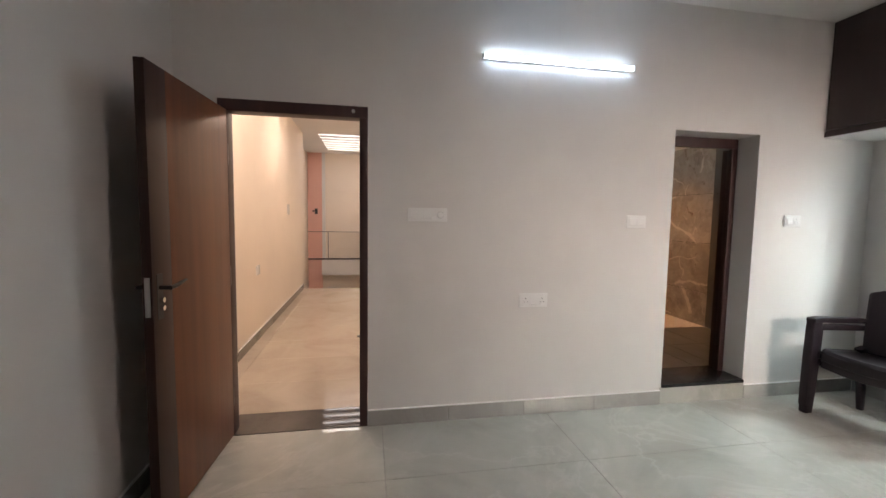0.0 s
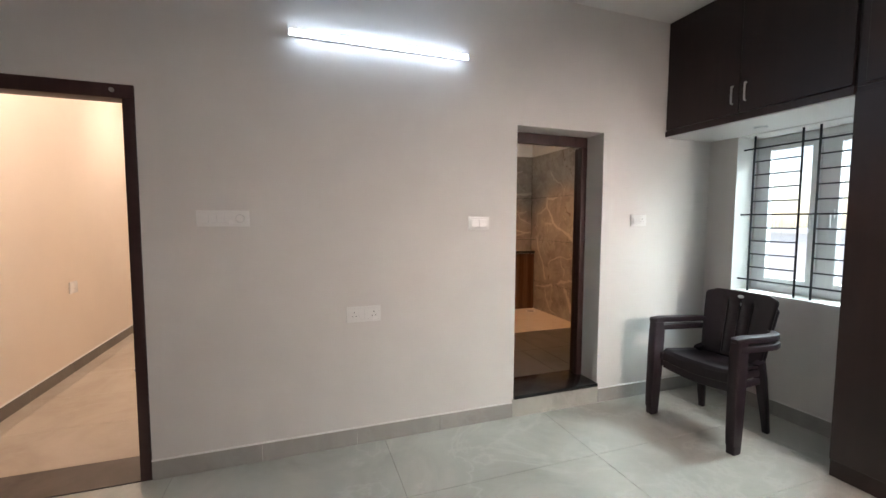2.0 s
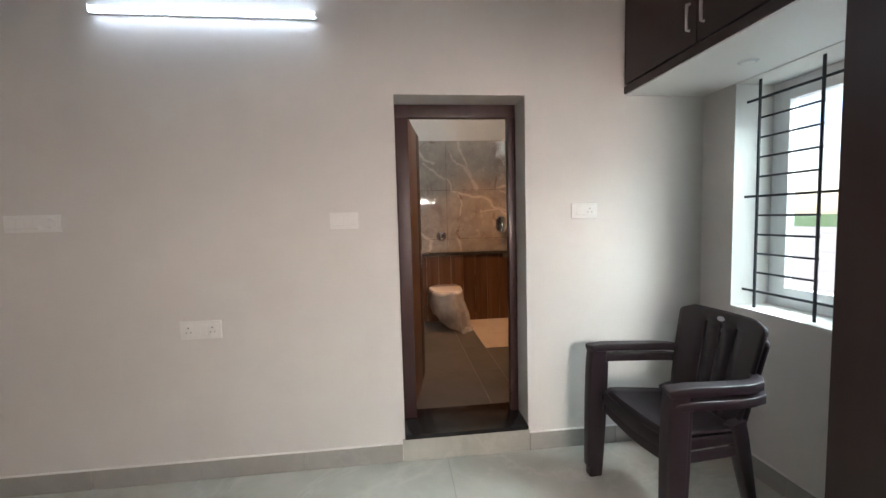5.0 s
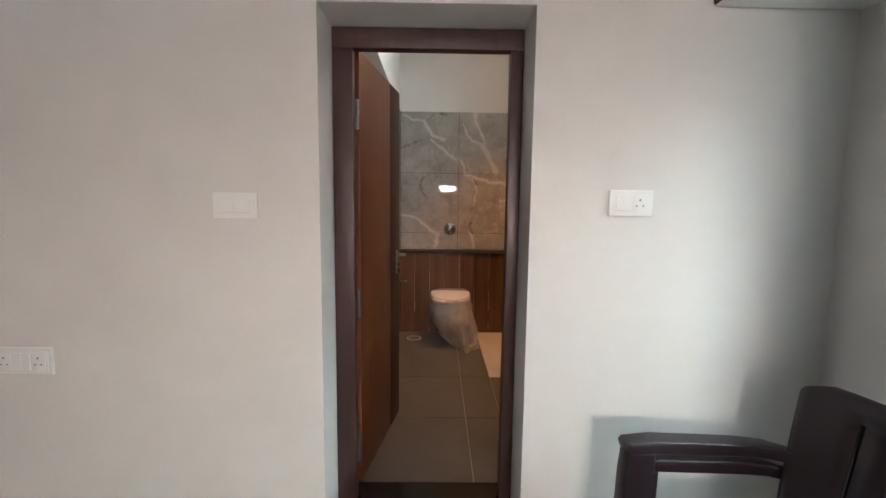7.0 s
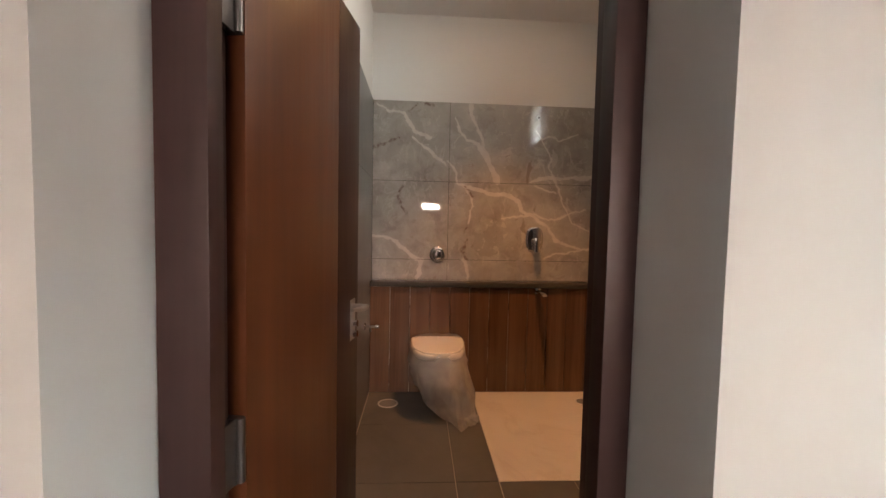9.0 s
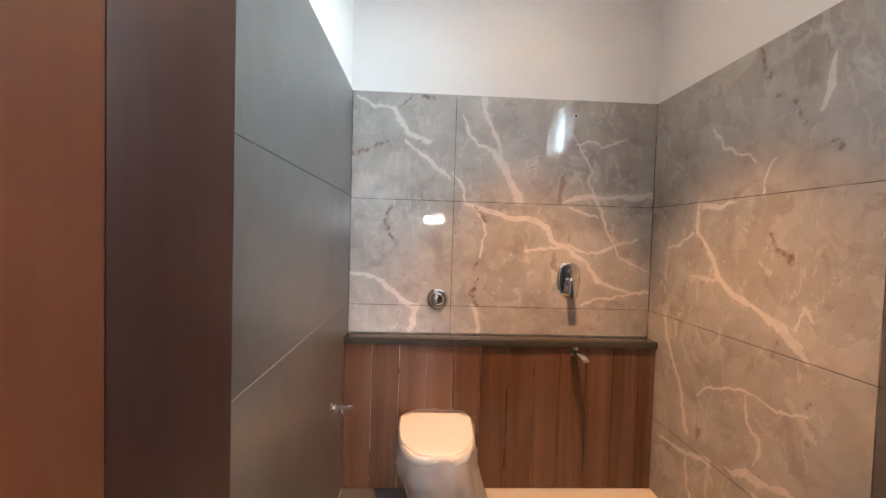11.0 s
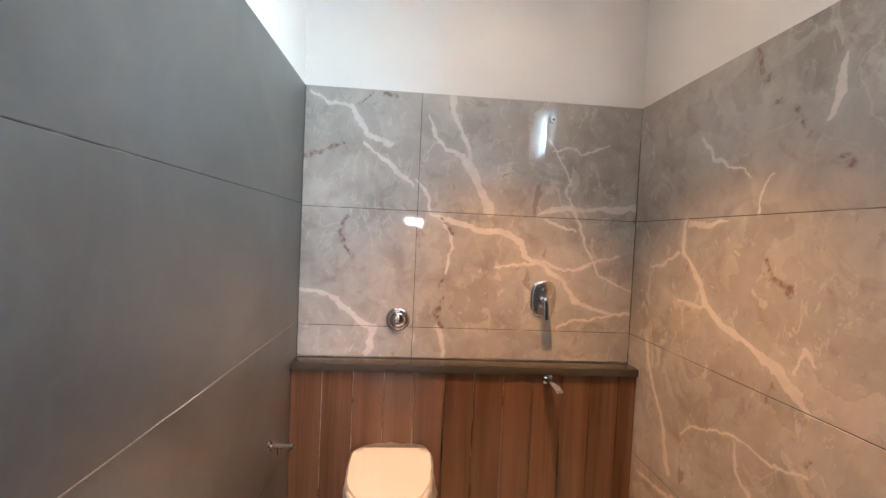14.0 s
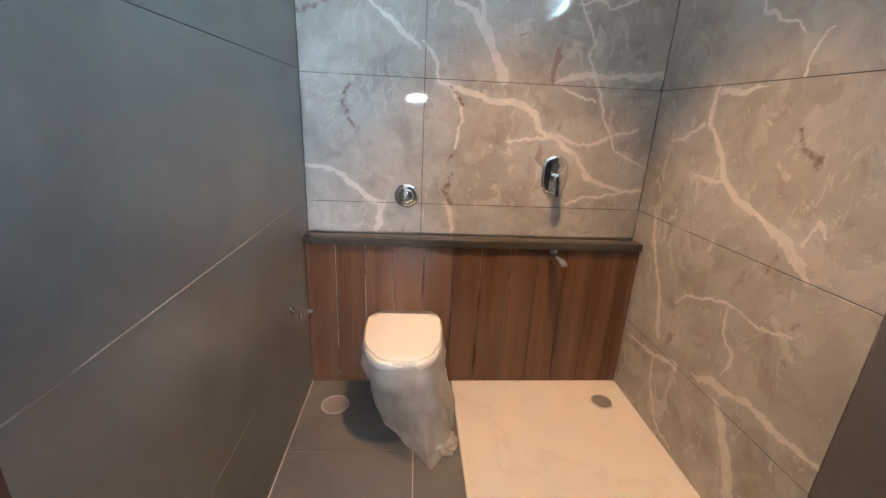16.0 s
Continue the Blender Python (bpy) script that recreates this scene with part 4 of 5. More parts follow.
switch_plate(0, 0.14, 0, 0.11, [("socket", 0.04, 0.10)], "white socket on the corridor wall", name="socket_plate", face=corr_face)

board = thing("wall_panel", "narrow white panel with screws on the corridor wall", "panel", at=(CORR_W, 3.60, 0.945))
bm = bmesh.new()
box(bm, 0.0005, 0.03, -0.10, 0.165, 0, 1.175, 0.003)
rounded(part("cover", bm, WHITE_BOARD, board))
for z in (0.06, 0.56, 1.06):
    bm = bmesh.new()
    cyl(bm, (0.029, 0.09, z), (0.033, 0.09, z), 0.010, n=12)
    part("screw", bm, HOLE, board, "dark screw head")

# two unseen ceiling lamps, added to fill the corridor with warm light
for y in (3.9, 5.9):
    spot = thing("corridor_downlight", "added round warm fill lamp, out of view on the corridor ceiling", "light", "corridor downlights", at=(-0.4, y, CEIL - 0.0005))
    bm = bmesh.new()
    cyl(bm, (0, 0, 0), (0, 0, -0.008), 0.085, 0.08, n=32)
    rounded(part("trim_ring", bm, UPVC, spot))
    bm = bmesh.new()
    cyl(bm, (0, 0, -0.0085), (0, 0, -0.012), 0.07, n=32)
    part("diffuser", bm, CORRIDOR_FILL_GLOW, spot, "glowing warm diffuser")

# ---- far end of the corridor ----
bm = bmesh.new()
box(bm, -1.41, -1.06, FAR - 0.06, FAR - 0.001, -0.5, CEIL, 0.004)
pink = tagged(thing("door_3", "tall pink painted door with a dark handle", "door"), kind="structure")
part("leaf", bm, PINK_PAINT, pink)
bm = bmesh.new()
box(bm, -1.24, -1.17, FAR - 0.075, FAR - 0.062, 1.46, 1.60, 0.004)
box(bm, -1.30, -1.23, FAR - 0.10, FAR - 0.076, 1.52, 1.55, 0.004)
box(bm, -1.235, -1.215, FAR - 0.10, FAR - 0.0745, 1.52, 1.55)
part("door_handle", bm, DARK_METAL, pink, "dark handle")
slab("well_pilaster", WALL_PAINT, -1.058, -0.985, FAR - 0.10, FAR - 0.001, 0.301, CEIL, "white pilaster beside the pink door", "pilaster")
slab("well_kerb", WALL_PAINT, -1.058, CORR_E - 0.001, FAR - 0.24, FAR - 0.001, -0.085, 0.30, "white parapet across the open well", "parapet")
slab("well_ledge", CREAM_PAINT, -0.98, CORR_E - 0.001, FAR - 0.03, FAR - 0.001, 2.06, CEIL, "cream beam above the parapet", "beam")
rail = thing("railing", "glass railing with a dark steel top rail", "railing")
for z, h in ((1.016, 0.012), (0.325, 0.035)):
    bm = bmesh.new()
    box(bm, -1.40, CORR_E - 0.002, FAR - 0.20, FAR - 0.16, z - h / 2, z + h / 2, 0.004)
    part("rail", bm, DARK_METAL, rail)
for x in (-0.905, -0.08):
    bm = bmesh.new()
    box(bm, x - 0.007, x + 0.007, FAR - 0.195, FAR - 0.165, 0.343, 1.009, 0.002)
    part("post", bm, DARK_METAL, rail)
bm = bmesh.new()
box(bm, -0.89, -0.095, FAR - 0.185, FAR - 0.175, 0.343, 0.985, 0.001)
glass_panel = part("glass_panel", bm, CLEAR_PANEL, rail, "clear glass panel")
glass_panel.visible_shadow = False
sky_frame = thing("skylight", "bright skylight behind a row of white slats", "skylight")
for k in range(6):
    y = 8.52 + 0.30 * k
    bm = bmesh.new()
    box(bm, -0.859, CORR_E - 0.001, y, y + 0.17, CEIL, CEIL + 0.05, 0.003)
    part("slat", bm, CEIL_PAINT, sky_frame)

# ---- stack of two plastic armchairs ----


def bend(u, v, amount):
    return amount * (1 - u * u) * v


def plastic_chair():
    """A moulded armchair in local axes: it faces -x, y across, feet on z = 0."""
    ob = thing("plastic_armchair", "dark brown plastic armchair with three back slots, stacked by the window", "chair", "stacked chairs")
    # seat: a dished sheet with a rolled front edge
    bm = bmesh.new()
    rows = []
    for i in range(13):
        u = i / 12
        x = -0.235 + 0.405 * u
        half = 0.245 - 0.035 * u
        row = []
        for k in range(15):
            v = -1 + 2 * k / 14
            z = 0.435 - 0.035 * u - 0.022 * (1 - v * v) * math.sin(math.pi * min(1, u * 1.1)) + (-0.035 * (1 - u / 0.12) ** 2 if u < 0.12 else 0) + 0.014 * v ** 6
            row.append((x, v * half, z))
        rows.append(row)
    skin(bm, rows)
    seat = rounded(part("seat", bm, CHAIR_PLASTIC, ob))
    mod = seat.modifiers.new("thickness", "SOLIDIFY")
    mod.thickness, mod.offset = 0.012, -1
    # apron under the front edge
    bm = bmesh.new()
    sweep(bm, [(-0.228, -0.235 + 0.47 * k / 8, 0.392 - 0.022 * math.sin(math.pi * k / 8)) for k in range(9)], (0.014, 0.065), up=(0, 0, 1))
    rounded(part("apron", bm, CHAIR_PLASTIC, ob))
    # backrest: leaning, curved sheet with three slots
    bm = bmesh.new()
    slots = (-0.085, 0.0, 0.085)
    cols = [-1.0, -0.92, -0.75, -0.55] + [c for s in slots for c in (s / 0.24 - 0.03, s / 0.24 + 0.03)] + [0.55, 0.75, 0.92, 1.0]
    cols = sorted(cols)
    lines = [0.0, 0.04, 0.10, 0.2, 0.35, 0.5, 0.65, 0.78, 0.86, 0.92, 0.97, 1.0]
    grid = []
    for h in lines:
        half = 0.200 + 0.045 * h ** 0.8 - (0.02 * ((h - 0.92) / 0.08) ** 2 if h > 0.92 else 0)
        row = []
        for c in cols:
            corner = 0.022 * max(0.0, abs(c) - 0.75) / 0.25 if h > 0.9 else 0
            row.append(bm.verts.new((0.165 + 0.085 * h + 0.015 * h * h - 0.03 * c * c, c * half, 0.40 + 0.475 * h - corner * (h - 0.9) / 0.1)))
        grid.append(row)
    slot_cells = {cols.index(s / 0.24 - 0.03) for s in slots}
    for i in range(len(lines) - 1):
        for k in range(len(cols) - 1):
            if k in slot_cells and 1 <= i < 8:
                continue
            bm.faces.new((grid[i][k], grid[i][k + 1], grid[i + 1][k + 1], grid[i + 1][k]))
    back = rounded(part("backrest", bm, CHAIR_PLASTIC, ob))
    mod = back.modifiers.new("thickness", "SOLIDIFY")
    mod.thickness, mod.offset = 0.014, 0
    bm = bmesh.new()
    bmesh.ops.create_uvsphere(bm, u_segments=20, v_segments=8, radius=1, matrix=Matrix.LocRotScale((0.2375, 0.0, 0.838), Euler((0, radians(13), 0)), (0.004, 0.022, 0.012)))
    rounded(part("badge", bm, SILVER, back, "small silver oval badge"))
    for s in (-1, 1):
        # arm: from the front leg's top back to the backrest
        bm = bmesh.new()
        sweep(bm, [(-0.290, s * 0.287, 0.648), (-0.284, s * 0.288, 0.650), (-0.20, s * 0.291, 0.652), (-0.05, s * 0.29, 0.642), (0.08, s * 0.287, 0.634), (0.15, s * 0.272, 0.632), (0.185, s * 0.240, 0.634), (0.195, s * 0.210, 0.636)],
              [(0.050, 0.030), (0.060, 0.038), (0.062, 0.040), (0.062, 0.040), (0.060, 0.040), (0.052, 0.040), (0.042, 0.038), (0.03, 0.036)], n=20, power=9.0)
        rounded(part("arm", bm, CHAIR_PLASTIC, ob), 35)
        bm = bmesh.new()
        sweep(bm, [(-0.268, s * 0.292, 0.0), (-0.265, s * 0.291, 0.10), (-0.256, s * 0.288, 0.38), (-0.250, s * 0.287, 0.56), (-0.245, s * 0.287, 0.635)],
              [(0.052, 0.070), (0.056, 0.078), (0.060, 0.092), (0.060, 0.092), (0.060, 0.086)], up=(1, 0, 0), n=20, power=9.0)
        rounded(part("front_leg", bm, CHAIR_PLASTIC, ob), 35)
        bm = bmesh.new()
        sweep(bm, [(0.196, s * 0.224, 0.0), (0.176, s * 0.218, 0.14), (0.136, s * 0.208, 0.36), (0.118, s * 0.203, 0.44)],
              [(0.036, 0.040), (0.042, 0.052), (0.05, 0.075), (0.05, 0.085)], up=(1, 0, 0), power=5.0)
        rounded(part("back_leg", bm, CHAIR_PLASTIC, ob), 60)
        bm = bmesh.new()
        sweep(bm, [(-0.24, s * 0.250, 0.395), (-0.02, s * 0.232, 0.385), (0.155, s * 0.210, 0.37)], (0.012, 0.05))
        rounded(part("side_apron", bm, CHAIR_PLASTIC, ob), 60)
    return ob


chair = plastic_chair()
chair.matrix_world = pose(3.655, 2.197, 0.0, 0, 0, 4)
copy_thing(chair, pose(3.643, 2.195, 0.058, 0, 0, 4))

# ---- bathroom: ledge wall, planks, fittings ----
bm = bmesh.new()
box(bm, BATH_W + 0.010, BATH_E - 0.010, 5.366, BATH_N - 0.001, BATH_Z - 0.004, 0.960)
low_wall = structure("low_wall", bm, DARK_GROUT, "low boxed wall clad in wood-look tiles", "wall")
bm = bmesh.new()
box(bm, BATH_W + 0.009, BATH_E - 0.009, 5.338, BATH_N - 0.010, 0.961, 0.999, 0.004)
rounded(structure("ledge", bm, LEDGE_STONE, "polished dark granite ledge top", "ledge"))


def toilet():
    ob = thing("toilet", "white wall-hung toilet with its lid closed, still in wrapping", "toilet")
    cx, back = 2.885, 5.356

    def outline(w, front, rear, z, n=36, power=2.5, square=None):
        """A D-shaped ring: flat at the wall, round in front."""
        ring = []
        for k in range(n):
            a = 2 * math.pi * k / n
            c, s = math.cos(a), math.sin(a)
            x = math.copysign(abs(c) ** (2 / (square if square and s > 0 else power)), c) * w
            mid = rear - min(0.16, (rear - front) * 0.45)
            y = mid + (rear - mid) * min(1, abs(s) ** 0.35) if s > 0 else mid - (mid - front) * abs(s) ** (2 / 2.2)
            ring.append((cx + x, y, z))
        return ring

    bm = bmesh.new()
    rows = [outline(0.105, 5.14, back, 0.262), outline(0.135, 5.06, back, 0.29), outline(0.160, 4.98, back, 0.36),
            outline(0.176, 4.915, back, 0.46), outline(0.181, 4.89, back, 0.535), outline(0.181, 4.888, back, 0.55)]
    grid = skin(bm, rows, True)
    bm.faces.new(grid[0][::-1])
    bm.faces.new(grid[-1])
    rounded(part("bowl", bm, CERAMIC, ob), 50)
    bm = bmesh.new()
    rows = [outline(w, f, r, z, 48, 3.2, 10.0) for w, f, r, z in ((0.186, 4.872, 5.330, 0.552), (0.190, 4.866, 5.333, 0.558), (0.190, 4.866, 5.333, 0.582), (0.184, 4.874, 5.327, 0.592), (0.15, 4.93, 5.30, 0.595))]
    grid = skin(bm, rows, True)
    bm.faces.new(grid[0][::-1])
    bm.faces.new(grid[-1])
    rounded(part("lid", bm, CERAMIC, ob), 50)
    bm = bmesh.new()
    box(bm, cx - 0.09, cx + 0.09, 5.322, 5.352, 0.551, 0.575, 0.006)
    rounded(part("hinge_block", bm, CERAMIC, ob))
    bm = bmesh.new()
    box(bm, cx + 0.005, cx + 0.045, 4.888, 4.893, 0.42, 0.48)
    for v in bm.verts:
        v.co.y += 0.03 * (0.5 - v.co.z)
    part("sticker", bm, PRINT, ob, "dark printed sticker")
    # wrapping film: hugs the lid, hangs off the bowl and trails to the floor in front
    bm = bmesh.new()
    levels = [(0.600, 0.985), (0.588, 1.035), (0.56, 1.05), (0.50, 1.06), (0.44, 1.12), (0.38, 1.17), (0.32, 1.20), (0.27, 1.20), (0.22, 1.18), (0.18, 1.16), (0.156, 1.18)]
    rows = []
    n = 84
    for i, (z, grow) in enumerate(levels):
        row = []
        base = outline(0.186, 4.875, 5.335, z, n)
        fall = max(0.0, (0.50 - z) / 0.35)
        for k, (x, y, zz) in enumerate(base):
            a = 2 * math.pi * k / n
            dx, dy = (x - cx) * grow, (y - 5.11) * grow
            pull = max(0.0, math.cos((a - radians(-60)) * 0.8 if abs(a - radians(-60)) < math.pi else (a - 2 * math.pi - radians(-60)) * 0.8)) ** 2
            lift = 0.0 if z > 0.5 else (0.5 - z) * (1 - pull) * 0.40
            tip = max(0.0, 1 - abs(((a - radians(-78) + math.pi) % (2 * math.pi)) - math.pi) / 0.22) * min(1.0, fall) ** 2
            px = cx + dx * (1 - 0.34 * fall * (1 - pull)) + 0.085 * fall * pull
            py = 5.11 + dy * (1 - 0.40 * fall * (1 - pull)) - 0.05 * fall * pull - 0.10 * tip + 0.05 * fall * (1 - pull)
            fold = math.sin(a * 11 + 4 * noise.noise(Vector((x * 4, y * 4, z * 2)))) * 0.020 * min(1.0, fall * 1.6 + 0.12)
            fold += (abs(math.sin(a * 17 + 5 * noise.noise(Vector((x * 3, y * 3, z))))) - 0.6) * 0.012 * min(1.0, fall * 2)
            wob = fold + noise.noise(Vector((x * 9, y * 9, z * 7))) * 0.020 * min(1, max(0.0, 0.59 - z) * 6) + noise.noise(Vector((x * 26, y * 26, z * 18))) * 0.006 * min(1, max(0.0, 0.60 - z) * 20)
            d = Vector((px - cx, py - 5.11, 0)).normalized()
            crest = max(0.0, (y - 5.24) / 0.09) * (0.014 + 0.020 * noise.noise(Vector((x * 17, 1.3, 0)))) if i < 2 else 0.0
            row.append((px + d.x * wob, min(py + d.y * wob, 5.352), max(0.152, zz + lift + crest + wob * 0.4)))
        rows.append(row)
    skin(bm, rows, True)
    rounded(part("wrapping_film", bm, FILM, ob, "crumpled clear plastic wrapping film"), 80)
    return ob


toilet()

# crumpled spare film on the floor beside the bowl
bm = bmesh.new()
bmesh.ops.create_icosphere(bm, subdivisions=4, radius=1.0)
for v in bm.verts:
    d = v.co.normalized()
    r = 1 + 0.35 * noise.noise(d * 2.1) + 0.22 * noise.noise(d * 5.3) + 0.10 * noise.noise(d * 12)
    v.co = Vector((d.x * 0.055 * r, d.y * 0.06 * r, max(-0.028, d.z * 0.04 * r)))
lump = tagged(rounded(part("plastic_wrap", bm, FILM), 80), "crumpled clear plastic wrap lying on the floor", "wrapping")
lump.location = (3.085, 4.86, BATH_Z + 0.031)

flush = thing("flush_plate", "round chrome flush button on the tiles", "flush plate", at=(2.883, BATH_N - 0.009, 1.2))
bm = bmesh.new()
skin(bm, [[(q * math.cos(2 * math.pi * k / 40), y, q * math.sin(2 * math.pi * k / 40)) for k in range(40)] for q, y in ((0.063, 0.0), (0.063, -0.004), (0.058, -0.011), (0.050, -0.015), (0.040, -0.0165), (0.0385, -0.0145), (0.030, -0.012))], True)
rounded(part("rose", bm, CHROME, flush))
bm = bmesh.new()
skin(bm, [[(q * math.cos(2 * math.pi * k / 36), y, q * math.sin(2 * math.pi * k / 36)) for k in range(36)] for q, y in ((0.037, -0.0125), (0.036, -0.019), (0.030, -0.0225), (0.018, -0.0245), (0.004, -0.025))], True)
rounded(part("button", bm, CHROME, flush))
bm = bmesh.new()
box(bm, -0.0012, 0.0012, -0.0256, -0.020, -0.028, 0.028)
part("button_split", bm, HOLE, flush, "dark line between the two halves")

mixer = thing("shower_mixer", "chrome shower mixer with a rounded plate and lever", "mixer", at=(3.640, BATH_N - 0.009, 1.330))
bm = bmesh.new()
ring = []
for z, r in ((0.0, 0.068), (-0.005, 0.068), (-0.011, 0.062), (-0.013, 0.052)):
    ring.append([(r * math.copysign(abs(math.cos(2 * math.pi * k / 40)) ** 0.7, math.cos(2 * math.pi * k / 40)), z,
                  (r + 0.030) * math.copysign(abs(math.sin(2 * math.pi * k / 40)) ** 0.8, math.sin(2 * math.pi * k / 40))) for k in range(40)])
g = skin(bm, ring, True)
bm.faces.new(g[-1])
bm.faces.new(g[0][::-1])
rounded(part("plate", bm, CHROME, mixer))
bm = bmesh.new()
cyl(bm, (0, -0.009, -0.012), (0, -0.045, -0.012), 0.026, 0.024, n=32)
rounded(part("spindle", bm, CHROME, mixer))
bm = bmesh.new()
sweep(bm, [(0.004, -0.050, 0.012), (0.005, -0.054, -0.01), (0.008, -0.062, -0.06), (0.010, -0.066, -0.098)], [(0.040, 0.016), (0.048, 0.024), (0.050, 0.018), (0.050, 0.012)], up=(0, 1, 0))
rounded(part("lever", bm, CHROME, mixer), 60)
bm = bmesh.new()
cyl(bm, (0.005, -0.009, 0.05), (0.005, -0.024, 0.05), 0.012, n=20)
rounded(part("diverter", bm, CHROME, mixer))

spout = thing("bath_spout", "flat chrome spout on the wood-look tiles", "spout", at=(3.65, 5.3465, 0.940))
bm = bmesh.new()
box(bm, -0.022, 0.022, -0.006, 0.0, -0.022, 0.022, 0.003)
rounded(part("rose", bm, CHROME, spout))
bm = bmesh.new()
sweep(bm, [(0, -0.005, 0), (0.004, -0.06, 0.0), (0.010, -0.12, -0.006), (0.013, -0.142, -0.014)], [(0.044, 0.024), (0.044, 0.022), (0.042, 0.018), (0.038, 0.016)])
rounded(part("spout_body", bm, CHROME, spout), 60)

valve = thing("angle_valve", "small chrome angle valve on the grey tiles", "valve", at=(BATH_W + 0.0085, 5.085, 0.722))
bm = bmesh.new()
cyl(bm, (0, 0, 0), (0.006, 0, 0), 0.026, 0.022, n=28)
rounded(part("flange", bm, CHROME, valve))
bm = bmesh.new()
cyl(bm, (0.006, 0, 0), (0.075, 0, 0), 0.009, n=18)
cyl(bm, (0.04, 0, -0.0), (0.04, 0, -0.035), 0.008, n=16)
rounded(part("body", bm, CHROME, valve))
bm = bmesh.new()
cyl(bm, (0.075, 0, 0), (0.098, 0, 0), 0.014, 0.012, n=20)
rounded(part("knob", bm, CHROME, valve))

outlet = thing("shower_outlet", "capped shower pipe outlet high on the tiles", "pipe outlet", at=(3.643, BATH_N - 0.009, 2.267))
bm = bmesh.new()
cyl(bm, (0, 0, 0), (0, -0.012, 0), 0.016, n=24)
rounded(part("cap", bm, STEEL, outlet))
bm = bmesh.new()
cyl(bm, (0, -0.0122, 0), (0, -0.014, 0), 0.008, n=16)
part("bore", bm, HOLE, outlet, "dark bore")


def floor_drain(x, y, r):
    ob = thing("floor_drain", "round steel floor drain with a slotted grate", "drain", at=(x, y, BATH_Z))
    bm = bmesh.new()
    rings = [[(q * math.cos(2 * math.pi * k / 40), q * math.sin(2 * math.pi * k / 40), z) for k in range(40)] for q, z in ((r, 0.0005), (r * 0.98, 0.0045), (r * 0.86, 0.0045), (r * 0.84, 0.001))]
    skin(bm, rings, True)
    rounded(part("rim", bm, RIM, ob))
    bm = bmesh.new()
    cyl(bm, (0, 0, 0.0006), (0, 0, 0.0012), r * 0.845, n=36)
    part("sump", bm, SUMP, ob, "dull steel sump")
    for k in range(-3, 4):
        y0 = k * r * 0.19
        half = math.sqrt(max(0.0, (r * 0.84) ** 2 - y0 ** 2))
        bm = bmesh.new()
        box(bm, -half, half, y0 - r * 0.055, y0 + r * 0.055, 0.0014, 0.0034)
        part("grate_bar", bm, SUMP, ob)


floor_drain(2.539, 5.16, 0.072)
floor_drain(3.969, 5.172, 0.062)

lamp = thing("ceiling_lamp", "round warm bathroom ceiling lamp, lit", "light", at=(3.37, 4.68, CEIL - 0.0005))
bm = bmesh.new()
cyl(bm, (0, 0, 0), (0, 0, -0.02), 0.075, n=36)
rounded(part("base", bm, UPVC, lamp))
bm = bmesh.new()
cyl(bm, (0, 0, -0.0205), (0, 0, -0.034), 0.068, 0.055, n=36)
rounded(part("diffuser", bm, LAMP_GLOW, lamp, "glowing warm diffuser"))

# ---- tiles: pieces of the floors and walls ----


def tile_mesh(name, a, b, t, material, axis):
    """A tile a by b and t thick, its back at 0 on axis, with a tiny arris; shared by all alike tiles."""
    bm = bmesh.new()
    e = 0.0012
    lo, hi = [(0, 0), (a, 0), (a, b), (0, b)], [(e, e), (a - e, e), (a - e, b - e), (e, b - e)]
    rings = [[(u, v, 0) for u, v in lo], [(u, v, t - e) for u, v in lo], [(u, v, t) for u, v in hi]]
    g = skin(bm, rings, True)
    bm.faces.new(g[-1])
    bmesh.ops.recalc_face_normals(bm, faces=bm.faces)
    m = {"z": Matrix(), "-y": Matrix(((1, 0, 0, 0), (0, 0, -1, 0), (0, 1, 0, 0), (0, 0, 0, 1))),
         "x": Matrix(((0, 0, 1, 0), (1, 0, 0, 0), (0, 1, 0, 0), (0, 0, 0, 1))),
         "-x": Matrix(((0, 0, -1, 0), (1, 0, 0, 0), (0, 1, 0, 0), (0, 0, 0, 1))),
         "y": Matrix(((1, 0, 0, 0), (0, 0, 1, 0), (0, 1, 0, 0), (0, 0, 0, 1)))}[axis]
    bmesh.ops.transform(bm, matrix=m, verts=bm.verts)
    bmesh.ops.recalc_face_normals(bm, faces=bm.faces)
    me = bpy.data.meshes.new(name)
    bm.to_mesh(me)
    bm.free()
    me.materials.append(material)
    return me


TILES = {}


def lay(parent, material, axis, level, us, vs, t=0.008, gap=0.0024, skip=(), name="tile", gap_u=None):
    """Tiles between the joints us and vs on the plane axis = level, each an object of its own."""
    gap_u = gap if gap_u is None else gap_u
    for u0, u1 in zip(us, us[1:]):
        for v0, v1 in zip(vs, vs[1:]):
            if any(a < (u0 + u1) / 2 < b and c < (v0 + v1) / 2 < d for a, b, c, d in skip):
                continue
            a, b = round(u1 - u0 - gap_u, 4), round(v1 - v0 - gap, 4)
            key = (a, b, t, material.name, axis)
            if key not in TILES:
                TILES[key] = tile_mesh(name, a, b, t, material, axis)
            ob = new(name, TILES[key])
            ob.parent = parent
            u, v = u0 + gap_u / 2, v0 + gap / 2
            ob.location = {"z": (u, v, level), "-y": (u, level, v), "y": (u, level, v), "x": (level, u, v), "-x": (level, u, v)}[axis]


def joints(a, b, step, through_at):
    """Joint places between a and b, step apart, one of them at through_at."""
    first = through_at + math.ceil((a - through_at) / step + 0.02) * step
    inner = []
    while first < b - 0.02:
        inner.append(first)
        first += step
    return [a, *inner, b]


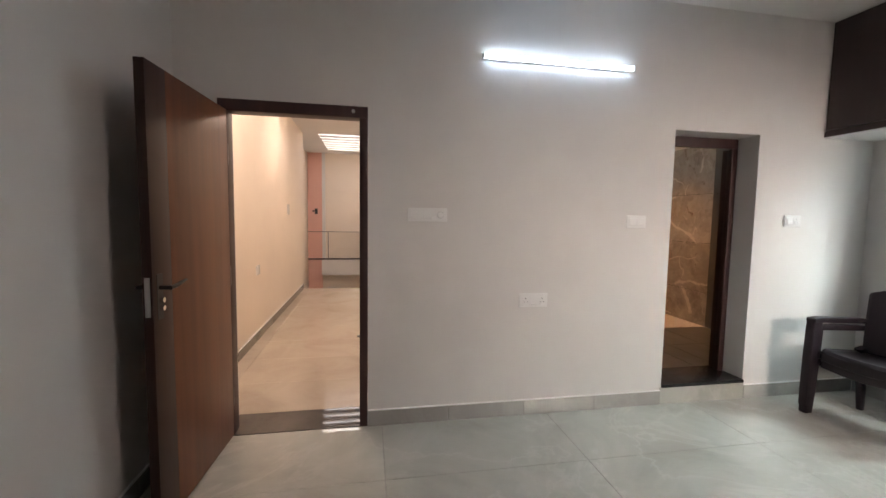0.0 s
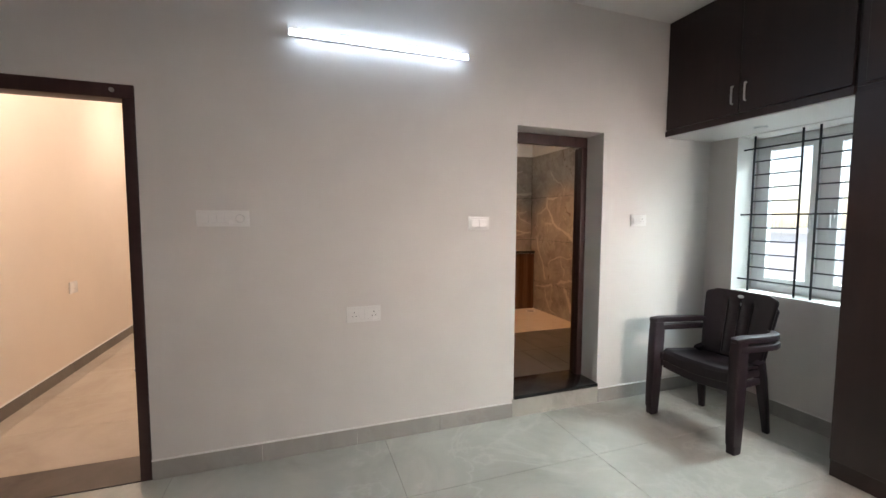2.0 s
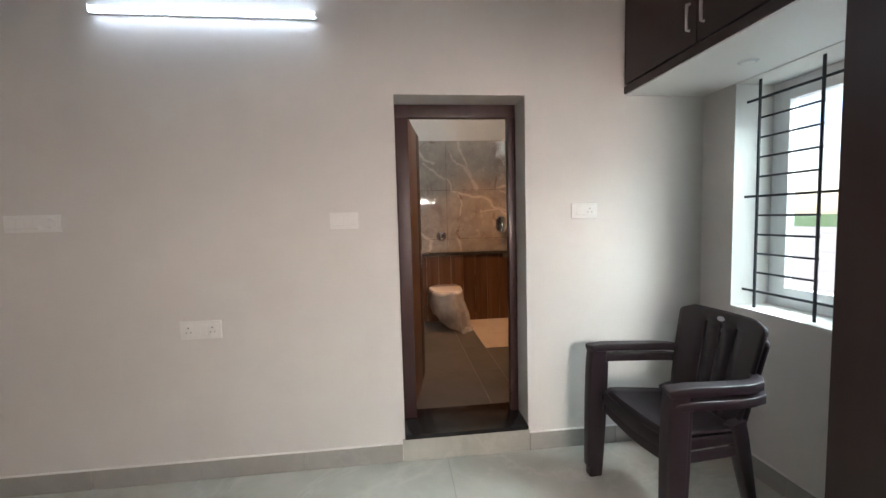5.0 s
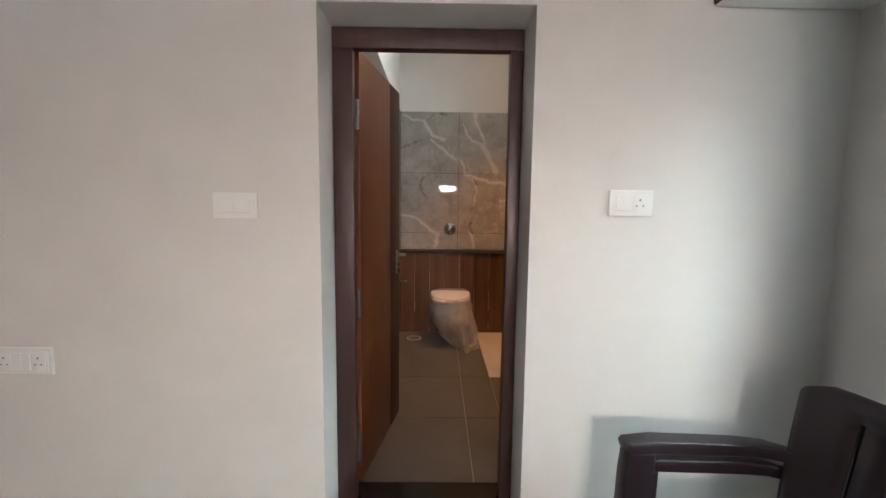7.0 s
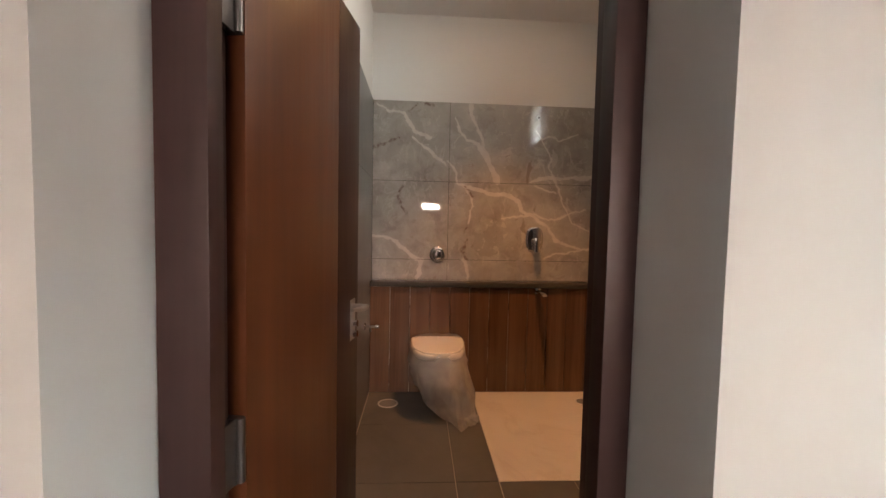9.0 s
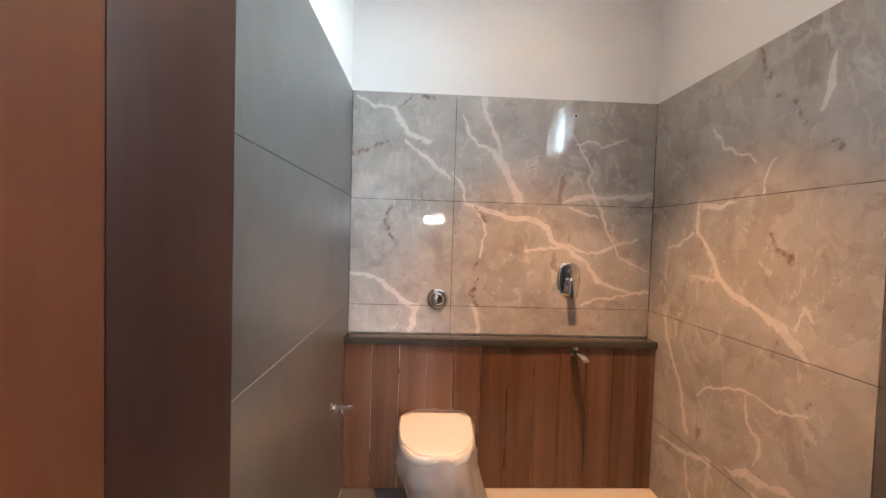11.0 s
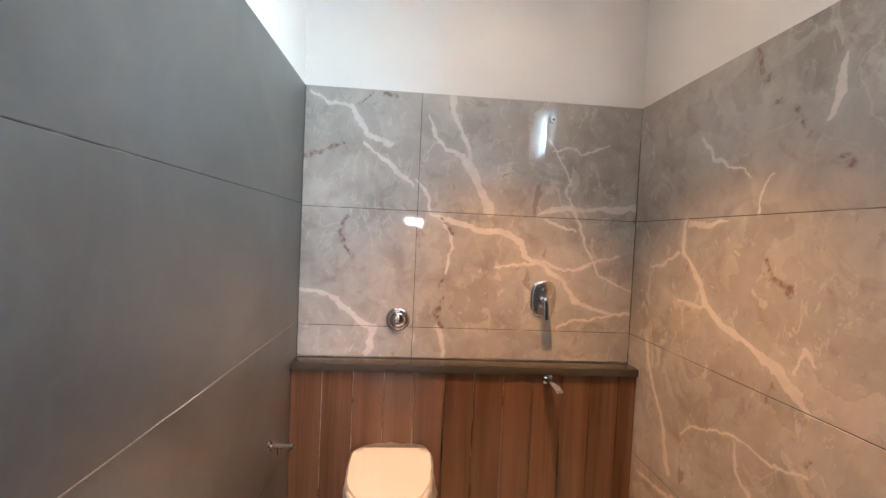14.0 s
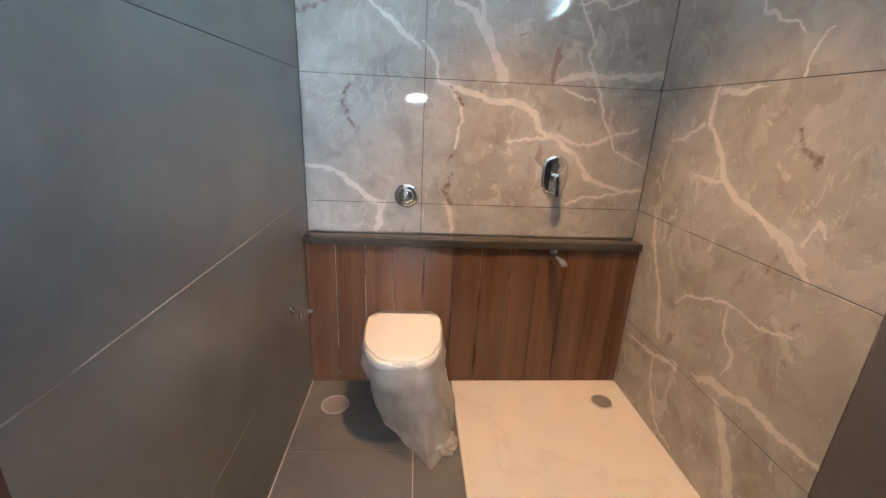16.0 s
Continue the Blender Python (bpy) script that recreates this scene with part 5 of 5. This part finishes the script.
lay(floor_bedroom, FLOOR_TILE, "z", -0.008, joints(WEST, EAST, 1.2, 2.594), joints(SOUTH, NORTH, 0.6, 2.15))
lay(floor_corridor, CORR_TILE, "z", -0.008, joints(CORR_W, CORR_E, 1.2, 0.2), joints(NORTH_BACK, CORR_END, 0.6, 3.6))
BY = [NORTH_BACK + 0.026, 3.655, 4.255, 4.855, 5.366]
lay(floor_bath, FLOOR_GREY, "z", BATH_Z - 0.008, [BATH_W + 0.012, 2.942, 3.16], BY, gap=0.004)
lay(floor_bath, FLOOR_GREY, "z", BATH_Z - 0.008, [3.16, 3.542, BATH_E], BY[:3], gap=0.004)
lay(floor_bath, PALE_MARBLE, "z", BATH_Z - 0.007, [3.16, BATH_E], [4.255, 5.366], gap=0.003, name="marble_slab")
for bed, x0, x1, y0, y1, z0, z1, grout in ((wall_bath_west, BATH_W + 0.0002, BATH_W + 0.0072, NORTH_BACK + 0.002, BATH_N - 0.0005, BATH_Z, 1.4, SIDE_GROUT),
                                           (wall_bath_west, BATH_W + 0.0002, BATH_W + 0.0068, NORTH_BACK + 0.002, BATH_N - 0.0005, 1.4005, TILE_TOP - 0.001, WALL_GROUT),
                                           (wall_bath_north, BATH_W + 0.0005, BATH_E - 0.0005, BATH_N - 0.0068, BATH_N - 0.0002, 1.0, TILE_TOP - 0.001, WALL_GROUT),
                                           (wall_bath_east, BATH_E - 0.0068, BATH_E - 0.0002, NORTH_BACK + 0.002, BATH_N - 0.0005, BATH_Z, TILE_TOP - 0.001, WALL_GROUT)):
    bm = bmesh.new()
    box(bm, x0, x1, y0, y1, z0, z1)
    part("grout_bed", bm, grout, bed, "grey grout between the tiles")
WZ = [BATH_Z, 0.56, 1.16, 1.76, TILE_TOP]
lay(wall_bath_west, GREY_TILE, "x", BATH_W + 0.0005, [NORTH_BACK + 0.001, BATH_N - 0.009], [BATH_Z, 0.575, 1.177, 1.772, TILE_TOP], gap=0.0026)
lay(wall_bath_north, MARBLE_N, "-y", BATH_N - 0.0005, [BATH_W + 0.009, 2.96, BATH_E - 0.009], [1.0, 1.16, 1.76, TILE_TOP], gap=0.0028)
lay(wall_bath_east, MARBLE_E, "-x", BATH_E - 0.0005, [4.237, BATH_N - 0.009], WZ, gap=0.0028)
lay(wall_bath_east, GREY_TILE, "-x", BATH_E - 0.0005, [NORTH_BACK + 0.001, 3.637, 4.237], WZ, gap=0.003)
lay(wall_north, GREY_TILE, "y", NORTH_BACK + 0.0005, [3.10, 3.60, BATH_E - 0.009], WZ, gap=0.003)
lay(low_wall, PLANK_TILE, "-y", 5.3660, [BATH_W + 0.010, *[2.53 + 0.15 * k for k in range(11)], BATH_E - 0.010], [BATH_Z + 0.001, 0.959], t=0.011, gap=0.0032, name="plank")
